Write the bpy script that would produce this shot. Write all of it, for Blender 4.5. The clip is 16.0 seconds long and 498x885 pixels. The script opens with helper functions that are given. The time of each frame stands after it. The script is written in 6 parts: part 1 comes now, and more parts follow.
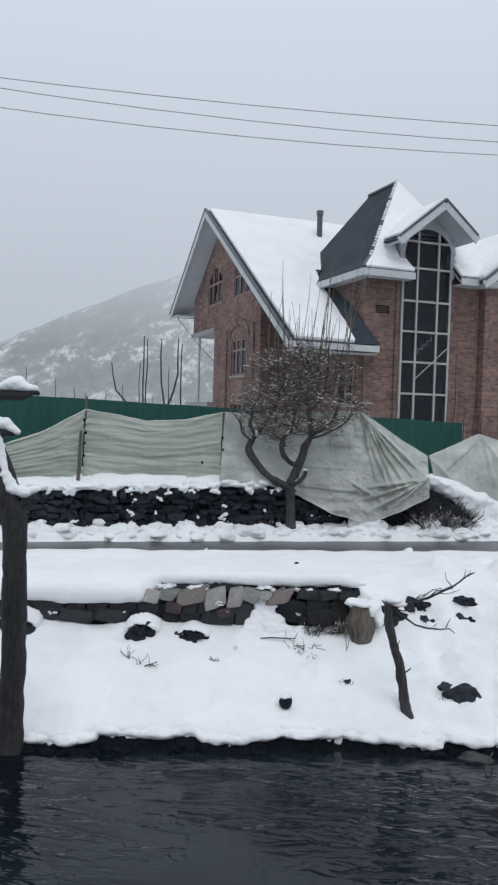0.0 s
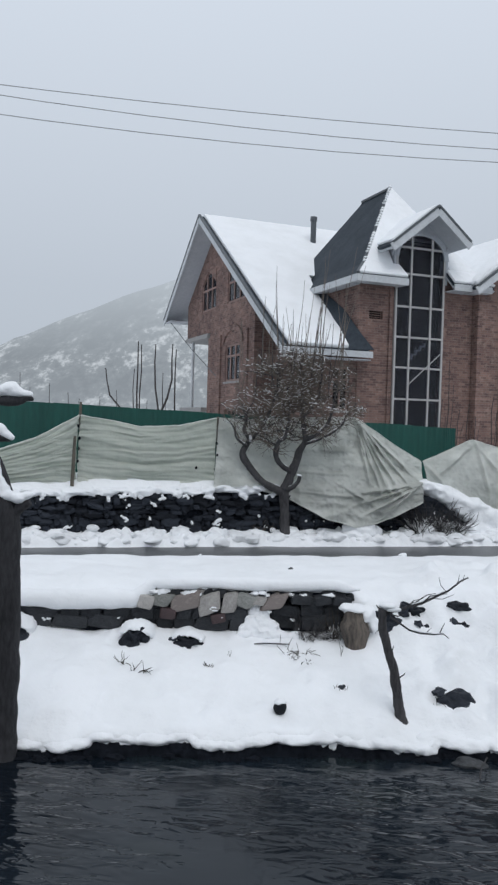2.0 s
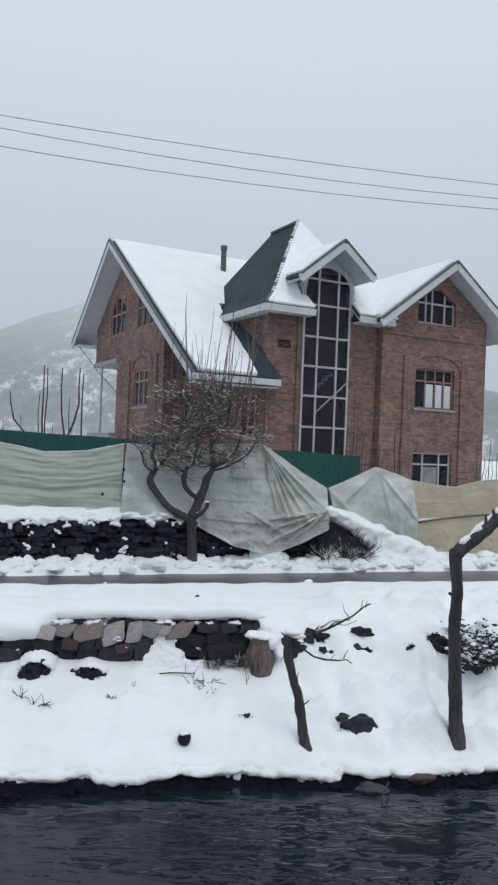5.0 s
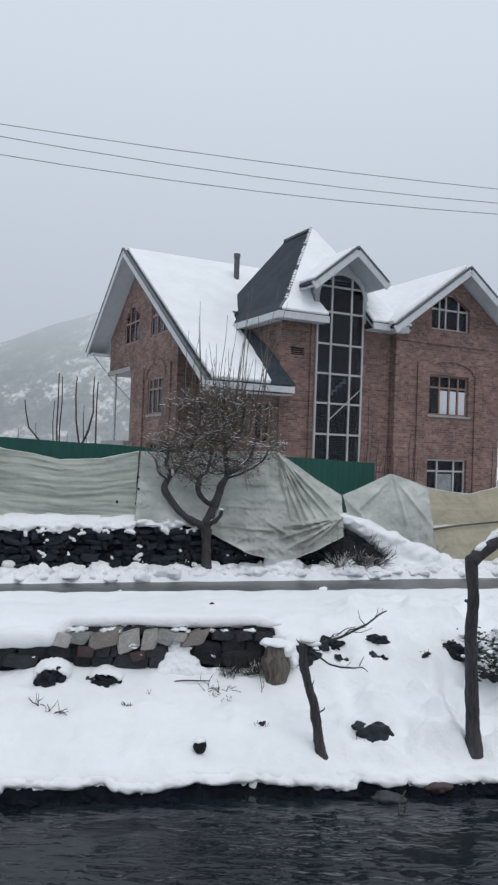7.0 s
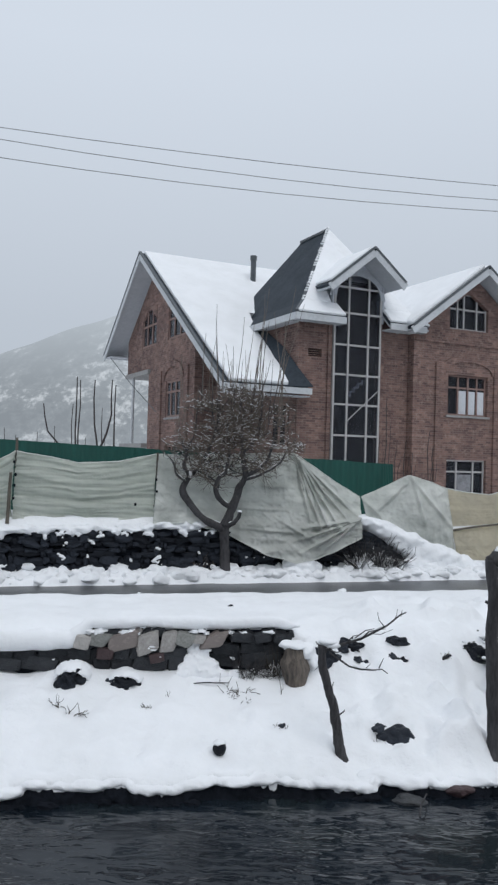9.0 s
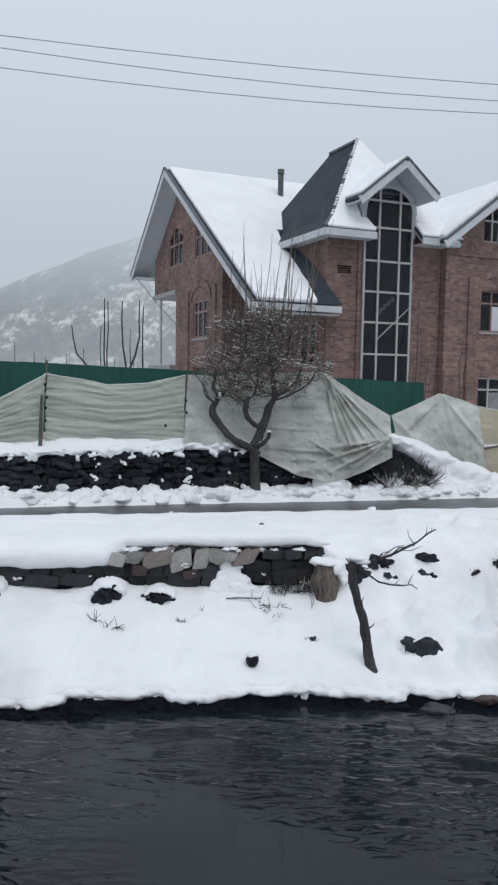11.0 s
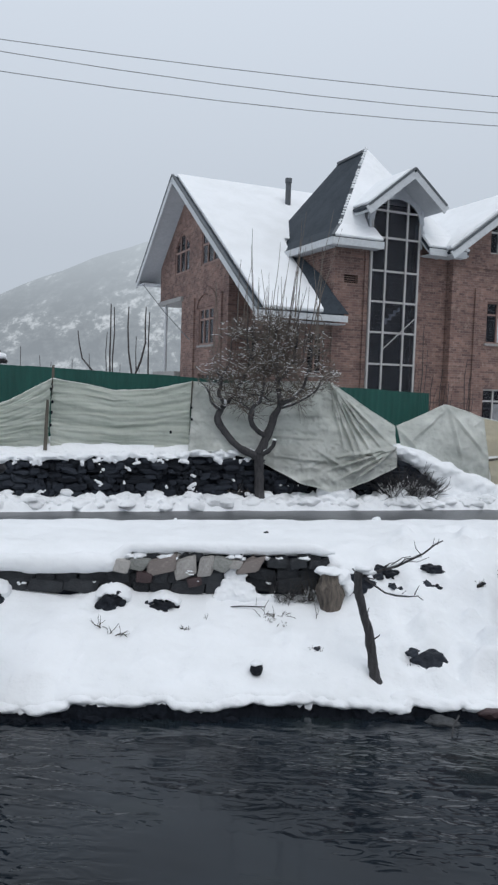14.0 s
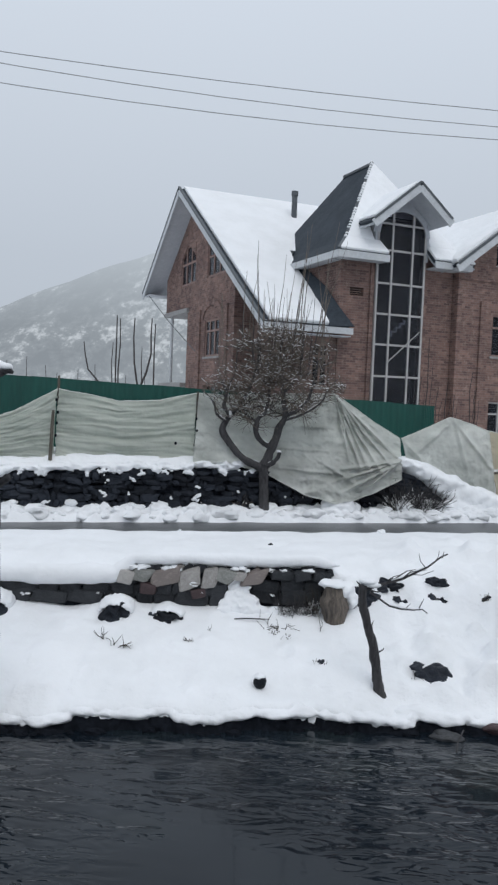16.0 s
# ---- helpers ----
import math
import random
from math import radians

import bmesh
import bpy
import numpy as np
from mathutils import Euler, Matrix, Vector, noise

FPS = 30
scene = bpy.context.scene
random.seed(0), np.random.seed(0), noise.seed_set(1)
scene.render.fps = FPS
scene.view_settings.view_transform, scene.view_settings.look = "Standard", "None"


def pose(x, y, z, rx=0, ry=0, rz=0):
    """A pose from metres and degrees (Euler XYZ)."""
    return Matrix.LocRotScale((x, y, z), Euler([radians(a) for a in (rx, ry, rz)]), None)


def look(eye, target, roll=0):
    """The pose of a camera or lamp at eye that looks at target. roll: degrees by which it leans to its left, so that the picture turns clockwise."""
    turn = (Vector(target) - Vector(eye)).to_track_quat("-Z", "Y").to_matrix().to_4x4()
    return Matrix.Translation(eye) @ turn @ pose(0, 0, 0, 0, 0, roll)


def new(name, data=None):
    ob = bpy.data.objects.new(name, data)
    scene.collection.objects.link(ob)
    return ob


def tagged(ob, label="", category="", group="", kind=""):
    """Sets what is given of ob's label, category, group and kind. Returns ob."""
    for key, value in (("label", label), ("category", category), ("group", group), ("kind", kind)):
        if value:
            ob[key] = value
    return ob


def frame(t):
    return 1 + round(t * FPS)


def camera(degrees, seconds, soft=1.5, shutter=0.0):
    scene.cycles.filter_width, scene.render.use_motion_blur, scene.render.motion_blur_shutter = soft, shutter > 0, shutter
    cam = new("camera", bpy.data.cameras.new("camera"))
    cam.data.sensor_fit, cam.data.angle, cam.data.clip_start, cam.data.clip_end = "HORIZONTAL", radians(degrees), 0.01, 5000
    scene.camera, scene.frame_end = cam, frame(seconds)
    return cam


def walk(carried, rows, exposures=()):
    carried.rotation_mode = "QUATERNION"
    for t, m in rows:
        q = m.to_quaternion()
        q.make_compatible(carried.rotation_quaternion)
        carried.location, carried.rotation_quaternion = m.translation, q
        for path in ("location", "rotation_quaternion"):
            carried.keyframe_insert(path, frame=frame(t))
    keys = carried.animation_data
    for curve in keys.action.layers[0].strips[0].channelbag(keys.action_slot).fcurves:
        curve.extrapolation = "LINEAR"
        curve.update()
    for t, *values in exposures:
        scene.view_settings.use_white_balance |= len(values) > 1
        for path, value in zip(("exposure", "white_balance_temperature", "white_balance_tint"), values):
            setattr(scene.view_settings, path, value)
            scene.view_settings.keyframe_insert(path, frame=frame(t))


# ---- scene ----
# ================= camera and its path =================
cam = camera(34.97, 16.0, soft=2.4)
ROWS = [
    (0, -0.010, 0.000, 2.998, 87.962, -1.664, 5.975),
    (0.5, -0.008, -0.003, 2.997, 87.883, -1.656, 5.668),
    (1, -0.006, -0.003, 2.996, 87.825, -1.654, 5.550),
    (1.5, -0.010, -0.008, 2.998, 88.103, -1.628, 5.524),
    (2, -0.012, -0.010, 2.999, 88.369, -1.640, 5.535),
    (2.5, -0.011, -0.015, 3.003, 88.735, -1.617, 5.724),
    (3, -0.007, -0.015, 3.003, 89.203, -1.693, 5.396),
    (3.5, 0.017, 0.005, 2.998, 90.491, -2.048, 0.659),
    (3.7, 0.025, 0.005, 3.002, 90.430, -2.165, -1.103),
    (6, 0.018, -0.006, 3.012, 90.694, -2.244, -0.746),
    (6.5, 0.016, -0.007, 3.012, 90.874, -2.005, -0.291),
    (7, 0.008, -0.008, 3.006, 90.983, -2.000, -0.034),
    (7.5, 0.010, -0.020, 3.013, 91.023, -1.828, 0.496),
    (8, 0.014, -0.018, 3.011, 91.102, -1.728, 0.823),
    (8.5, 0.010, -0.010, 3.006, 91.162, -1.751, 1.070),
    (9, 0.014, 0.005, 2.999, 91.099, -1.615, 1.274),
    (9.5, 0.022, 0.006, 2.996, 90.893, -1.506, 1.513),
    (10, 0.034, -0.004, 2.986, 90.591, -1.299, 1.796),
    (10.2, 0.050, 0.005, 2.975, 89.450, -0.900, 3.225),
    (12.3, -0.087, 0.025, 2.992, 83.676, -1.492, 2.898),
    (12.5, -0.086, 0.019, 2.990, 84.109, -1.479, 2.506),
    (13, -0.085, 0.013, 2.992, 84.979, -1.594, 2.851),
    (13.5, -0.083, 0.010, 2.996, 85.611, -1.716, 3.284),
    (14, -0.085, 0.030, 2.986, 85.870, -1.864, 3.514),
    (14.5, -0.079, 0.030, 2.985, 86.306, -1.785, 3.712),
    (15, -0.082, 0.030, 2.986, 86.421, -1.872, 3.786),
    (15.5, -0.083, 0.028, 2.992, 86.782, -1.991, 3.850),
    (16, -0.085, 0.034, 2.988, 86.688, -2.200, 3.889),
]
walk(cam, [(t, pose(x, y, z, rx, ry, rz)) for t, x, y, z, rx, ry, rz in ROWS],
     exposures=((0, 0.0), (10.2, 0.0), (12.3, 0.08), (13.3, 0.07), (14.6, 0.02), (16, 0.0)))

# ================= world and light =================
world = bpy.data.worlds.new("overcast_sky")
scene.world = world
world.use_nodes = True
wn, wl = world.node_tree.nodes, world.node_tree.links
wn.clear()
sky = wn.new("ShaderNodeTexSky")
sky.sky_type, sky.sun_disc = "NISHITA", False
sky.sun_elevation, sky.sun_rotation = radians(55), radians(150)
sky.air_density, sky.dust_density, sky.ozone_density = 1.0, 6.0, 1.0
hs = wn.new("ShaderNodeHueSaturation")
hs.inputs["Saturation"].default_value = 0.25
wl.new(sky.outputs[0], hs.inputs["Color"])
bg1 = wn.new("ShaderNodeBackground")
bg1.inputs["Strength"].default_value = 0.012
wl.new(hs.outputs[0], bg1.inputs["Color"])
bg2 = wn.new("ShaderNodeBackground")
# an overcast dome: mist-grey at the horizon, brighter overhead
wtc = wn.new("ShaderNodeTexCoord")
wsp = wn.new("ShaderNodeSeparateXYZ")
wl.new(wtc.outputs["Generated"], wsp.inputs[0])
wrp = wn.new("ShaderNodeValToRGB")
wel = wrp.color_ramp.elements
wel.new(0.5), wel.new(0.5)
for e, (p, c) in zip(wel, ((0.0, (0.445, 0.50, 0.565)), (0.16, (0.475, 0.53, 0.605)), (0.46, (0.615, 0.68, 0.77)), (1.0, (0.66, 0.72, 0.80)))):
    e.position, e.color = p, (*c, 1)
wl.new(wsp.outputs["Z"], wrp.inputs[0])
wl.new(wrp.outputs[0], bg2.inputs["Color"])
bg2.inputs["Strength"].default_value = 1.0
addw = wn.new("ShaderNodeAddShader")
wl.new(bg1.outputs[0], addw.inputs[0])
wl.new(bg2.outputs[0], addw.inputs[1])
outw = wn.new("ShaderNodeOutputWorld")
wl.new(addw.outputs[0], outw.inputs[0])

sun_data = bpy.data.lights.new("sun", "SUN")
sun_data.energy, sun_data.angle, sun_data.color = 0.55, radians(35), (1.0, 0.98, 0.96)
sun = new("sun", sun_data)
sun.matrix_world = look((5, -12, 25), (0, 3, 0))


# ================= materials =================
def mat(name, color, rough=0.8, metal=0.0, spec=0.5):
    m = bpy.data.materials.new(name)
    m.use_nodes = True
    b = m.node_tree.nodes["Principled BSDF"]
    b.inputs["Base Color"].default_value = (*color, 1)
    b.inputs["Roughness"].default_value = rough
    b.inputs["Metallic"].default_value = metal
    b.inputs["Specular IOR Level"].default_value = spec
    return m


def nd(m, kind, **kw):
    n = m.node_tree.nodes.new("ShaderNode" + kind)
    for k, v in kw.items():
        n.inputs[k].default_value = v
    return n


def lk(m, a, b):
    m.node_tree.links.new(a, b)


def bsdf(m):
    return m.node_tree.nodes["Principled BSDF"]


def coords(m, scale=(1, 1, 1), source="Object"):
    tc = nd(m, "TexCoord")
    mp = nd(m, "Mapping")
    mp.inputs["Scale"].default_value = scale
    lk(m, tc.outputs[source], mp.inputs["Vector"])
    return mp.outputs[0]


def ramp(m, fac, stops):
    r = nd(m, "ValToRGB")
    el = r.color_ramp.elements
    while len(el) < len(stops):
        el.new(0.5)
    for e, (p, c) in zip(el, stops):
        e.position, e.color = p, (*c, 1)
    lk(m, fac, r.inputs[0])
    return r.outputs[0]


def varied(name, dark, light, rough=0.8, big=0.6, small=14.0, bump=0.3, dist=0.02, stretch=(1, 1, 1), metal=0.0, spec=0.4, rnd=0.0):
    """A surface whose colour wanders between two tones at two scales, with a fine relief."""
    m = mat(name, light, rough, metal, spec)
    v = coords(m, stretch)
    n1 = nd(m, "TexNoise", Scale=big, Detail=5.0, Roughness=0.6)
    n2 = nd(m, "TexNoise", Scale=small, Detail=6.0, Roughness=0.65)
    lk(m, v, n1.inputs["Vector"]), lk(m, v, n2.inputs["Vector"])
    mx = nd(m, "Math")
    mx.operation = "MULTIPLY_ADD"
    mx.inputs[1].default_value = 0.55
    hl = nd(m, "Math")
    hl.operation = "MULTIPLY"
    hl.inputs[1].default_value = 0.45
    lk(m, n2.outputs[0], mx.inputs[0]), lk(m, n1.outputs[0], hl.inputs[0]), lk(m, hl.outputs[0], mx.inputs[2])
    fac = mx.outputs[0]
    if rnd:
        oi = nd(m, "ObjectInfo")
        ad = nd(m, "Math")
        ad.operation = "MULTIPLY_ADD"
        ad.inputs[1].default_value = rnd
        lk(m, oi.outputs["Random"], ad.inputs[0]), lk(m, fac, ad.inputs[2])
        sb = nd(m, "Math")
        sb.operation = "SUBTRACT"
        sb.inputs[1].default_value = rnd / 2
        lk(m, ad.outputs[0], sb.inputs[0])
        fac = sb.outputs[0]
    lk(m, ramp(m, fac, [(0.32, dark), (0.68, light)]), bsdf(m).inputs["Base Color"])
    bp = nd(m, "Bump", Strength=bump, Distance=dist)
    lk(m, n2.outputs[0], bp.inputs["Height"]), lk(m, bp.outputs[0], bsdf(m).inputs["Normal"])
    return m


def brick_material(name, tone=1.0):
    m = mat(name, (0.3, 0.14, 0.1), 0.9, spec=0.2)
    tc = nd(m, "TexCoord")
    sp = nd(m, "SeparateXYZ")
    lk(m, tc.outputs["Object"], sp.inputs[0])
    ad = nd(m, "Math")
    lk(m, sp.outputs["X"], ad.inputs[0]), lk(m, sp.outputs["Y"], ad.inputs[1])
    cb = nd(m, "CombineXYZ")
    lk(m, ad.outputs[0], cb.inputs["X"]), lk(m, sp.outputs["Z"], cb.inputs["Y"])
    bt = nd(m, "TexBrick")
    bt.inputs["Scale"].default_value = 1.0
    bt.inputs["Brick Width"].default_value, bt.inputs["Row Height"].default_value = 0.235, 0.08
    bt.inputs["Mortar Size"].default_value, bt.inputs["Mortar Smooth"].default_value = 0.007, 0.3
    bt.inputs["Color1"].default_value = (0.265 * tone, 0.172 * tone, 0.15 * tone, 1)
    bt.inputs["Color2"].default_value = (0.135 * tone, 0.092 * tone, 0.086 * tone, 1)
    bt.inputs["Mortar"].default_value = (0.24, 0.20, 0.185, 1)
    lk(m, cb.outputs[0], bt.inputs["Vector"])
    n1 = nd(m, "TexNoise", Scale=0.9, Detail=6.0, Roughness=0.65)
    n2 = nd(m, "TexNoise", Scale=5.5, Detail=5.0, Roughness=0.7)
    lk(m, tc.outputs["Object"], n1.inputs["Vector"]), lk(m, tc.outputs["Object"], n2.inputs["Vector"])
    mix = nd(m, "Mix")
    mix.data_type, mix.blend_type = "RGBA", "MULTIPLY"
    mix.inputs["Factor"].default_value = 0.8
    lk(m, bt.outputs["Color"], mix.inputs["A"])
    lk(m, ramp(m, n1.outputs[0], [(0.33, (0.55, 0.52, 0.53)), (0.66, (1.12, 1.06, 1.02))]), mix.inputs["B"])
    # pale lime bloom and loose bricks in patches
    mix2 = nd(m, "Mix")
    mix2.data_type = "RGBA"
    lk(m, ramp(m, n2.outputs[0], [(0.52, (0, 0, 0)), (0.72, (0.5, 0.5, 0.5))]), mix2.inputs["Factor"])
    lk(m, mix.outputs["Result"], mix2.inputs["A"])
    mix2.inputs["B"].default_value = (0.40, 0.30, 0.255, 1)
    lk(m, mix2.outputs["Result"], bsdf(m).inputs["Base Color"])
    bp = nd(m, "Bump", Strength=0.6, Distance=0.012)
    lk(m, bt.outputs["Fac"], bp.inputs["Height"])
    bp.invert = True
    lk(m, bp.outputs[0], bsdf(m).inputs["Normal"])
    return m


def snow_material(name, dirt=0.0):
    m = mat(name, (0.86, 0.88, 0.90), 0.75, spec=0.25)
    v = coords(m)
    n1 = nd(m, "TexNoise", Scale=1.1, Detail=6.0, Roughness=0.6)
    n2 = nd(m, "TexNoise", Scale=22.0, Detail=4.0, Roughness=0.6)
    lk(m, v, n1.inputs["Vector"]), lk(m, v, n2.inputs["Vector"])
    lo = 0.86 - 0.05 - dirt * 0.4
    lk(m, ramp(m, n1.outputs[0], [(0.3, (lo, lo + 0.015, lo + 0.03)), (0.6, (0.87, 0.885, 0.905))]), bsdf(m).inputs["Base Color"])
    b1 = nd(m, "Bump", Strength=0.8, Distance=0.14)
    b2 = nd(m, "Bump", Strength=0.3, Distance=0.014)
    lk(m, n1.outputs[0], b1.inputs["Height"]), lk(m, n2.outputs[0], b2.inputs["Height"])
    lk(m, b1.outputs[0], b2.inputs["Normal"]), lk(m, b2.outputs[0], bsdf(m).inputs["Normal"])
    return m


SNOW = snow_material("fresh_snow")
SNOW_DIRTY = snow_material("ploughed_snow", 0.35)
BRICK = brick_material("weathered_red_brick")
# same brick at lower tone: shade painted onto side and recessed walls
BRICK_SHADED = brick_material("dark_red_brick", 0.8)
SLATE = varied("dark_slate_roofing", (0.024, 0.032, 0.042), (0.056, 0.068, 0.082), 0.8, 1.5, 9, 0.5, 0.02, spec=0.2)
WHITE_PAINT = varied("grey_white_paint", (0.42, 0.44, 0.46), (0.60, 0.62, 0.64), 0.6, 0.8, 12, 0.15, 0.01)
SOFFIT = varied("grey_soffit_board", (0.36, 0.38, 0.41), (0.5, 0.52, 0.55), 0.7, 0.8, 10, 0.15, 0.01)
TRIM = varied("dark_metal_trim", (0.05, 0.06, 0.07), (0.12, 0.13, 0.14), 0.5, 1.0, 12, 0.2, 0.01)
FRAME_GREY = varied("pale_window_frame", (0.34, 0.33, 0.33), (0.50, 0.49, 0.48), 0.55, 1, 14, 0.1, 0.01)
FRAME_BROWN = varied("brown_window_frame", (0.17, 0.105, 0.09), (0.30, 0.20, 0.175), 0.6, 1, 14, 0.1, 0.01)
# near-black colour that paints the gloom behind window and vent openings
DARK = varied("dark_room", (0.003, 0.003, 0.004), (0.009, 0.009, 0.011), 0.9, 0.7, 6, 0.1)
CURTAIN = varied("white_curtain", (0.45, 0.47, 0.5), (0.66, 0.68, 0.71), 0.9, 1, 20, 0.1)
CURTAIN_GREY = varied("grey_curtain", (0.12, 0.12, 0.13), (0.34, 0.35, 0.37), 0.9, 3, 20, 0.1)
CONCRETE = varied("wet_concrete", (0.2, 0.2, 0.2), (0.34, 0.33, 0.32), 0.7, 1, 12, 0.3)
STONE_DARK = varied("dark_wet_stone", (0.007, 0.009, 0.0135), (0.031, 0.037, 0.049), 0.6, 1.5, 11, 0.8, 0.04, spec=0.2, rnd=0.5)
STONE_PALE = varied("pale_river_stone", (0.22, 0.21, 0.20), (0.46, 0.44, 0.42), 0.75, 2.0, 9, 0.5, 0.03, rnd=0.4)
STONE_PINK = varied("pinkish_broken_stone", (0.22, 0.19, 0.178), (0.44, 0.385, 0.355), 0.75, 2.0, 9, 0.5, 0.03, rnd=0.4)
STONE_GREEN = varied("greenish_broken_stone", (0.18, 0.183, 0.172), (0.39, 0.395, 0.372), 0.75, 2.0, 9, 0.6, 0.03, rnd=0.4)
STONE_SLATE = varied("dark_grey_wall_stone", (0.010, 0.012, 0.0155), (0.045, 0.049, 0.056), 0.65, 2.5, 12, 0.8, 0.04, rnd=0.35)
ROCK_GREY = varied("grey_wet_rock", (0.018, 0.02, 0.023), (0.06, 0.064, 0.068), 0.5, 3, 14, 0.6, 0.03)
ROCK_RED = varied("reddish_wet_rock", (0.035, 0.022, 0.024), (0.095, 0.062, 0.064), 0.55, 3, 14, 0.6, 0.03)
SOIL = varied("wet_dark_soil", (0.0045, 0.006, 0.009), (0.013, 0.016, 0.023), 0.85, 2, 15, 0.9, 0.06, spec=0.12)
BARK_WET = varied("black_wet_bark", (0.010, 0.0105, 0.0125), (0.050, 0.049, 0.054), 0.8, 3, 24, 0.9, 0.03, stretch=(1, 1, 0.25))
BARK = varied("dark_wet_bark", (0.016, 0.016, 0.018), (0.086, 0.083, 0.087), 0.85, 3, 24, 0.9, 0.03, stretch=(1, 1, 0.25))
TWIG = varied("grey_brown_twig", (0.075, 0.064, 0.056), (0.20, 0.17, 0.145), 0.85, 3, 20, 0.4)
TWIG_FAR = varied("brown_sapling_bark", (0.03, 0.028, 0.03), (0.07, 0.06, 0.06), 0.85, 3, 20, 0.4)
WOOD = varied("weathered_post_wood", (0.06, 0.055, 0.045), (0.16, 0.14, 0.115), 0.85, 3, 22, 0.6, stretch=(1, 1, 0.2))
STUMP_WOOD = varied("split_stump_wood", (0.022, 0.02, 0.02), (0.22, 0.185, 0.155), 0.8, 3.2, 14, 0.9, 0.05, stretch=(1.6, 1.6, 0.25))
WIRE = varied("grey_wire", (0.22, 0.23, 0.24), (0.32, 0.33, 0.34), 0.5, 1, 8, 0.05)
GRASS = varied("dry_grass", (0.025, 0.023, 0.021), (0.08, 0.068, 0.053), 0.9, 3, 20, 0.3)
EVERGREEN = varied("dark_evergreen_leaf", (0.012, 0.016, 0.015), (0.045, 0.055, 0.05), 0.7, 4, 20, 0.3)
GREEN = varied("dark_green_sheet", (0.004, 0.048, 0.040), (0.008, 0.085, 0.068), 0.5, 0.7, 7, 0.12, 0.01, stretch=(1, 1, 0.15))


def tarp_material(name, a, b, grain=(0.35, 0.35, 5.5)):
    m = mat(name, b, 0.62, spec=0.35)
    v = coords(m)
    n1 = nd(m, "TexNoise", Scale=0.8, Detail=5.0, Roughness=0.6)
    n2 = nd(m, "TexNoise", Scale=6.0, Detail=6.0, Roughness=0.7)
    vs = coords(m, grain)
    n3 = nd(m, "TexNoise", Scale=1.6, Detail=3.0, Roughness=0.5)
    lk(m, v, n1.inputs["Vector"]), lk(m, v, n2.inputs["Vector"]), lk(m, vs, n3.inputs["Vector"])
    mx = nd(m, "Mix")
    mx.data_type = "FLOAT"
    mx.inputs["Factor"].default_value = 0.55
    lk(m, n1.outputs[0], mx.inputs["A"]), lk(m, n3.outputs[0], mx.inputs["B"])
    # n3 streaks paint the light and dark of creases into the colour
    lk(m, ramp(m, mx.outputs["Result"], [(0.33, a), (0.64, b)]), bsdf(m).inputs["Base Color"])
    b1 = nd(m, "Bump", Strength=0.6, Distance=0.05)
    b2 = nd(m, "Bump", Strength=0.6, Distance=0.035)
    lk(m, n3.outputs[0], b1.inputs["Height"]), lk(m, n2.outputs[0], b2.inputs["Height"])
    lk(m, b1.outputs[0], b2.inputs["Normal"]), lk(m, b2.outputs[0], bsdf(m).inputs["Normal"])
    return m


TARP_GREEN = tarp_material("pale_green_tarpaulin", (0.47, 0.515, 0.46), (0.78, 0.80, 0.735))
TARP_GREY = tarp_material("grey_green_tarpaulin", (0.52, 0.54, 0.505), (0.88, 0.89, 0.85), (0.9, 0.9, 1.6))
TARP_BEIGE = tarp_material("beige_tarpaulin", (0.56, 0.52, 0.42), (0.74, 0.685, 0.54), (0.7, 0.7, 1.4))

GLASS = mat("dark_window_glass", (0.36, 0.38, 0.44), 0.05, spec=0.1)
bsdf(GLASS).inputs["Transmission Weight"].default_value = 0.97
bsdf(GLASS).inputs["IOR"].default_value = 1.2

ASPHALT = varied("wet_asphalt", (0.045, 0.048, 0.053), (0.12, 0.125, 0.132), 0.35, 0.5, 9, 0.25, 0.01, stretch=(0.35, 2.2, 1))

WATER = mat("dark_river_water", (0.008, 0.012, 0.017), 0.06, spec=0.5)
bsdf(WATER).inputs["IOR"].default_value = 1.333
# broad slow swell, and ripples that gather in patches between smooth reaches
_w1 = nd(WATER, "TexNoise", Scale=1.2, Detail=2.5, Roughness=0.5, Distortion=0.3)
_w2 = nd(WATER, "TexNoise", Scale=3.4, Detail=2.5, Roughness=0.5, Distortion=0.5)
_w3 = nd(WATER, "TexNoise", Scale=0.55, Detail=4.0, Roughness=0.6)
_w4 = nd(WATER, "TexNoise", Scale=0.35, Detail=3.0, Roughness=0.5)
lk(WATER, coords(WATER, (0.5, 1.2, 1)), _w1.inputs["Vector"])
lk(WATER, coords(WATER, (0.75, 1.7, 1)), _w2.inputs["Vector"])
lk(WATER, coords(WATER, (0.8, 1.5, 1)), _w3.inputs["Vector"])
lk(WATER, coords(WATER, (1, 1, 1)), _w4.inputs["Vector"])
_b1 = nd(WATER, "Bump", Strength=0.14, Distance=0.06)
_b2 = nd(WATER, "Bump", Strength=0.5, Distance=0.04)
lk(WATER, _w1.outputs[0], _b1.inputs["Height"]), lk(WATER, _w2.outputs[0], _b2.inputs["Height"])
_wr = nd(WATER, "MapRange")
_wr.inputs["From Min"].default_value, _wr.inputs["From Max"].default_value = 0.40, 0.56
_wr.inputs["To Min"].default_value, _wr.inputs["To Max"].default_value = 0.05, 0.95
lk(WATER, _w3.outputs[0], _wr.inputs["Value"]), lk(WATER, _wr.outputs[0], _b2.inputs["Strength"])
lk(WATER, _b1.outputs[0], _b2.inputs["Normal"]), lk(WATER, _b2.outputs[0], bsdf(WATER).inputs["Normal"])
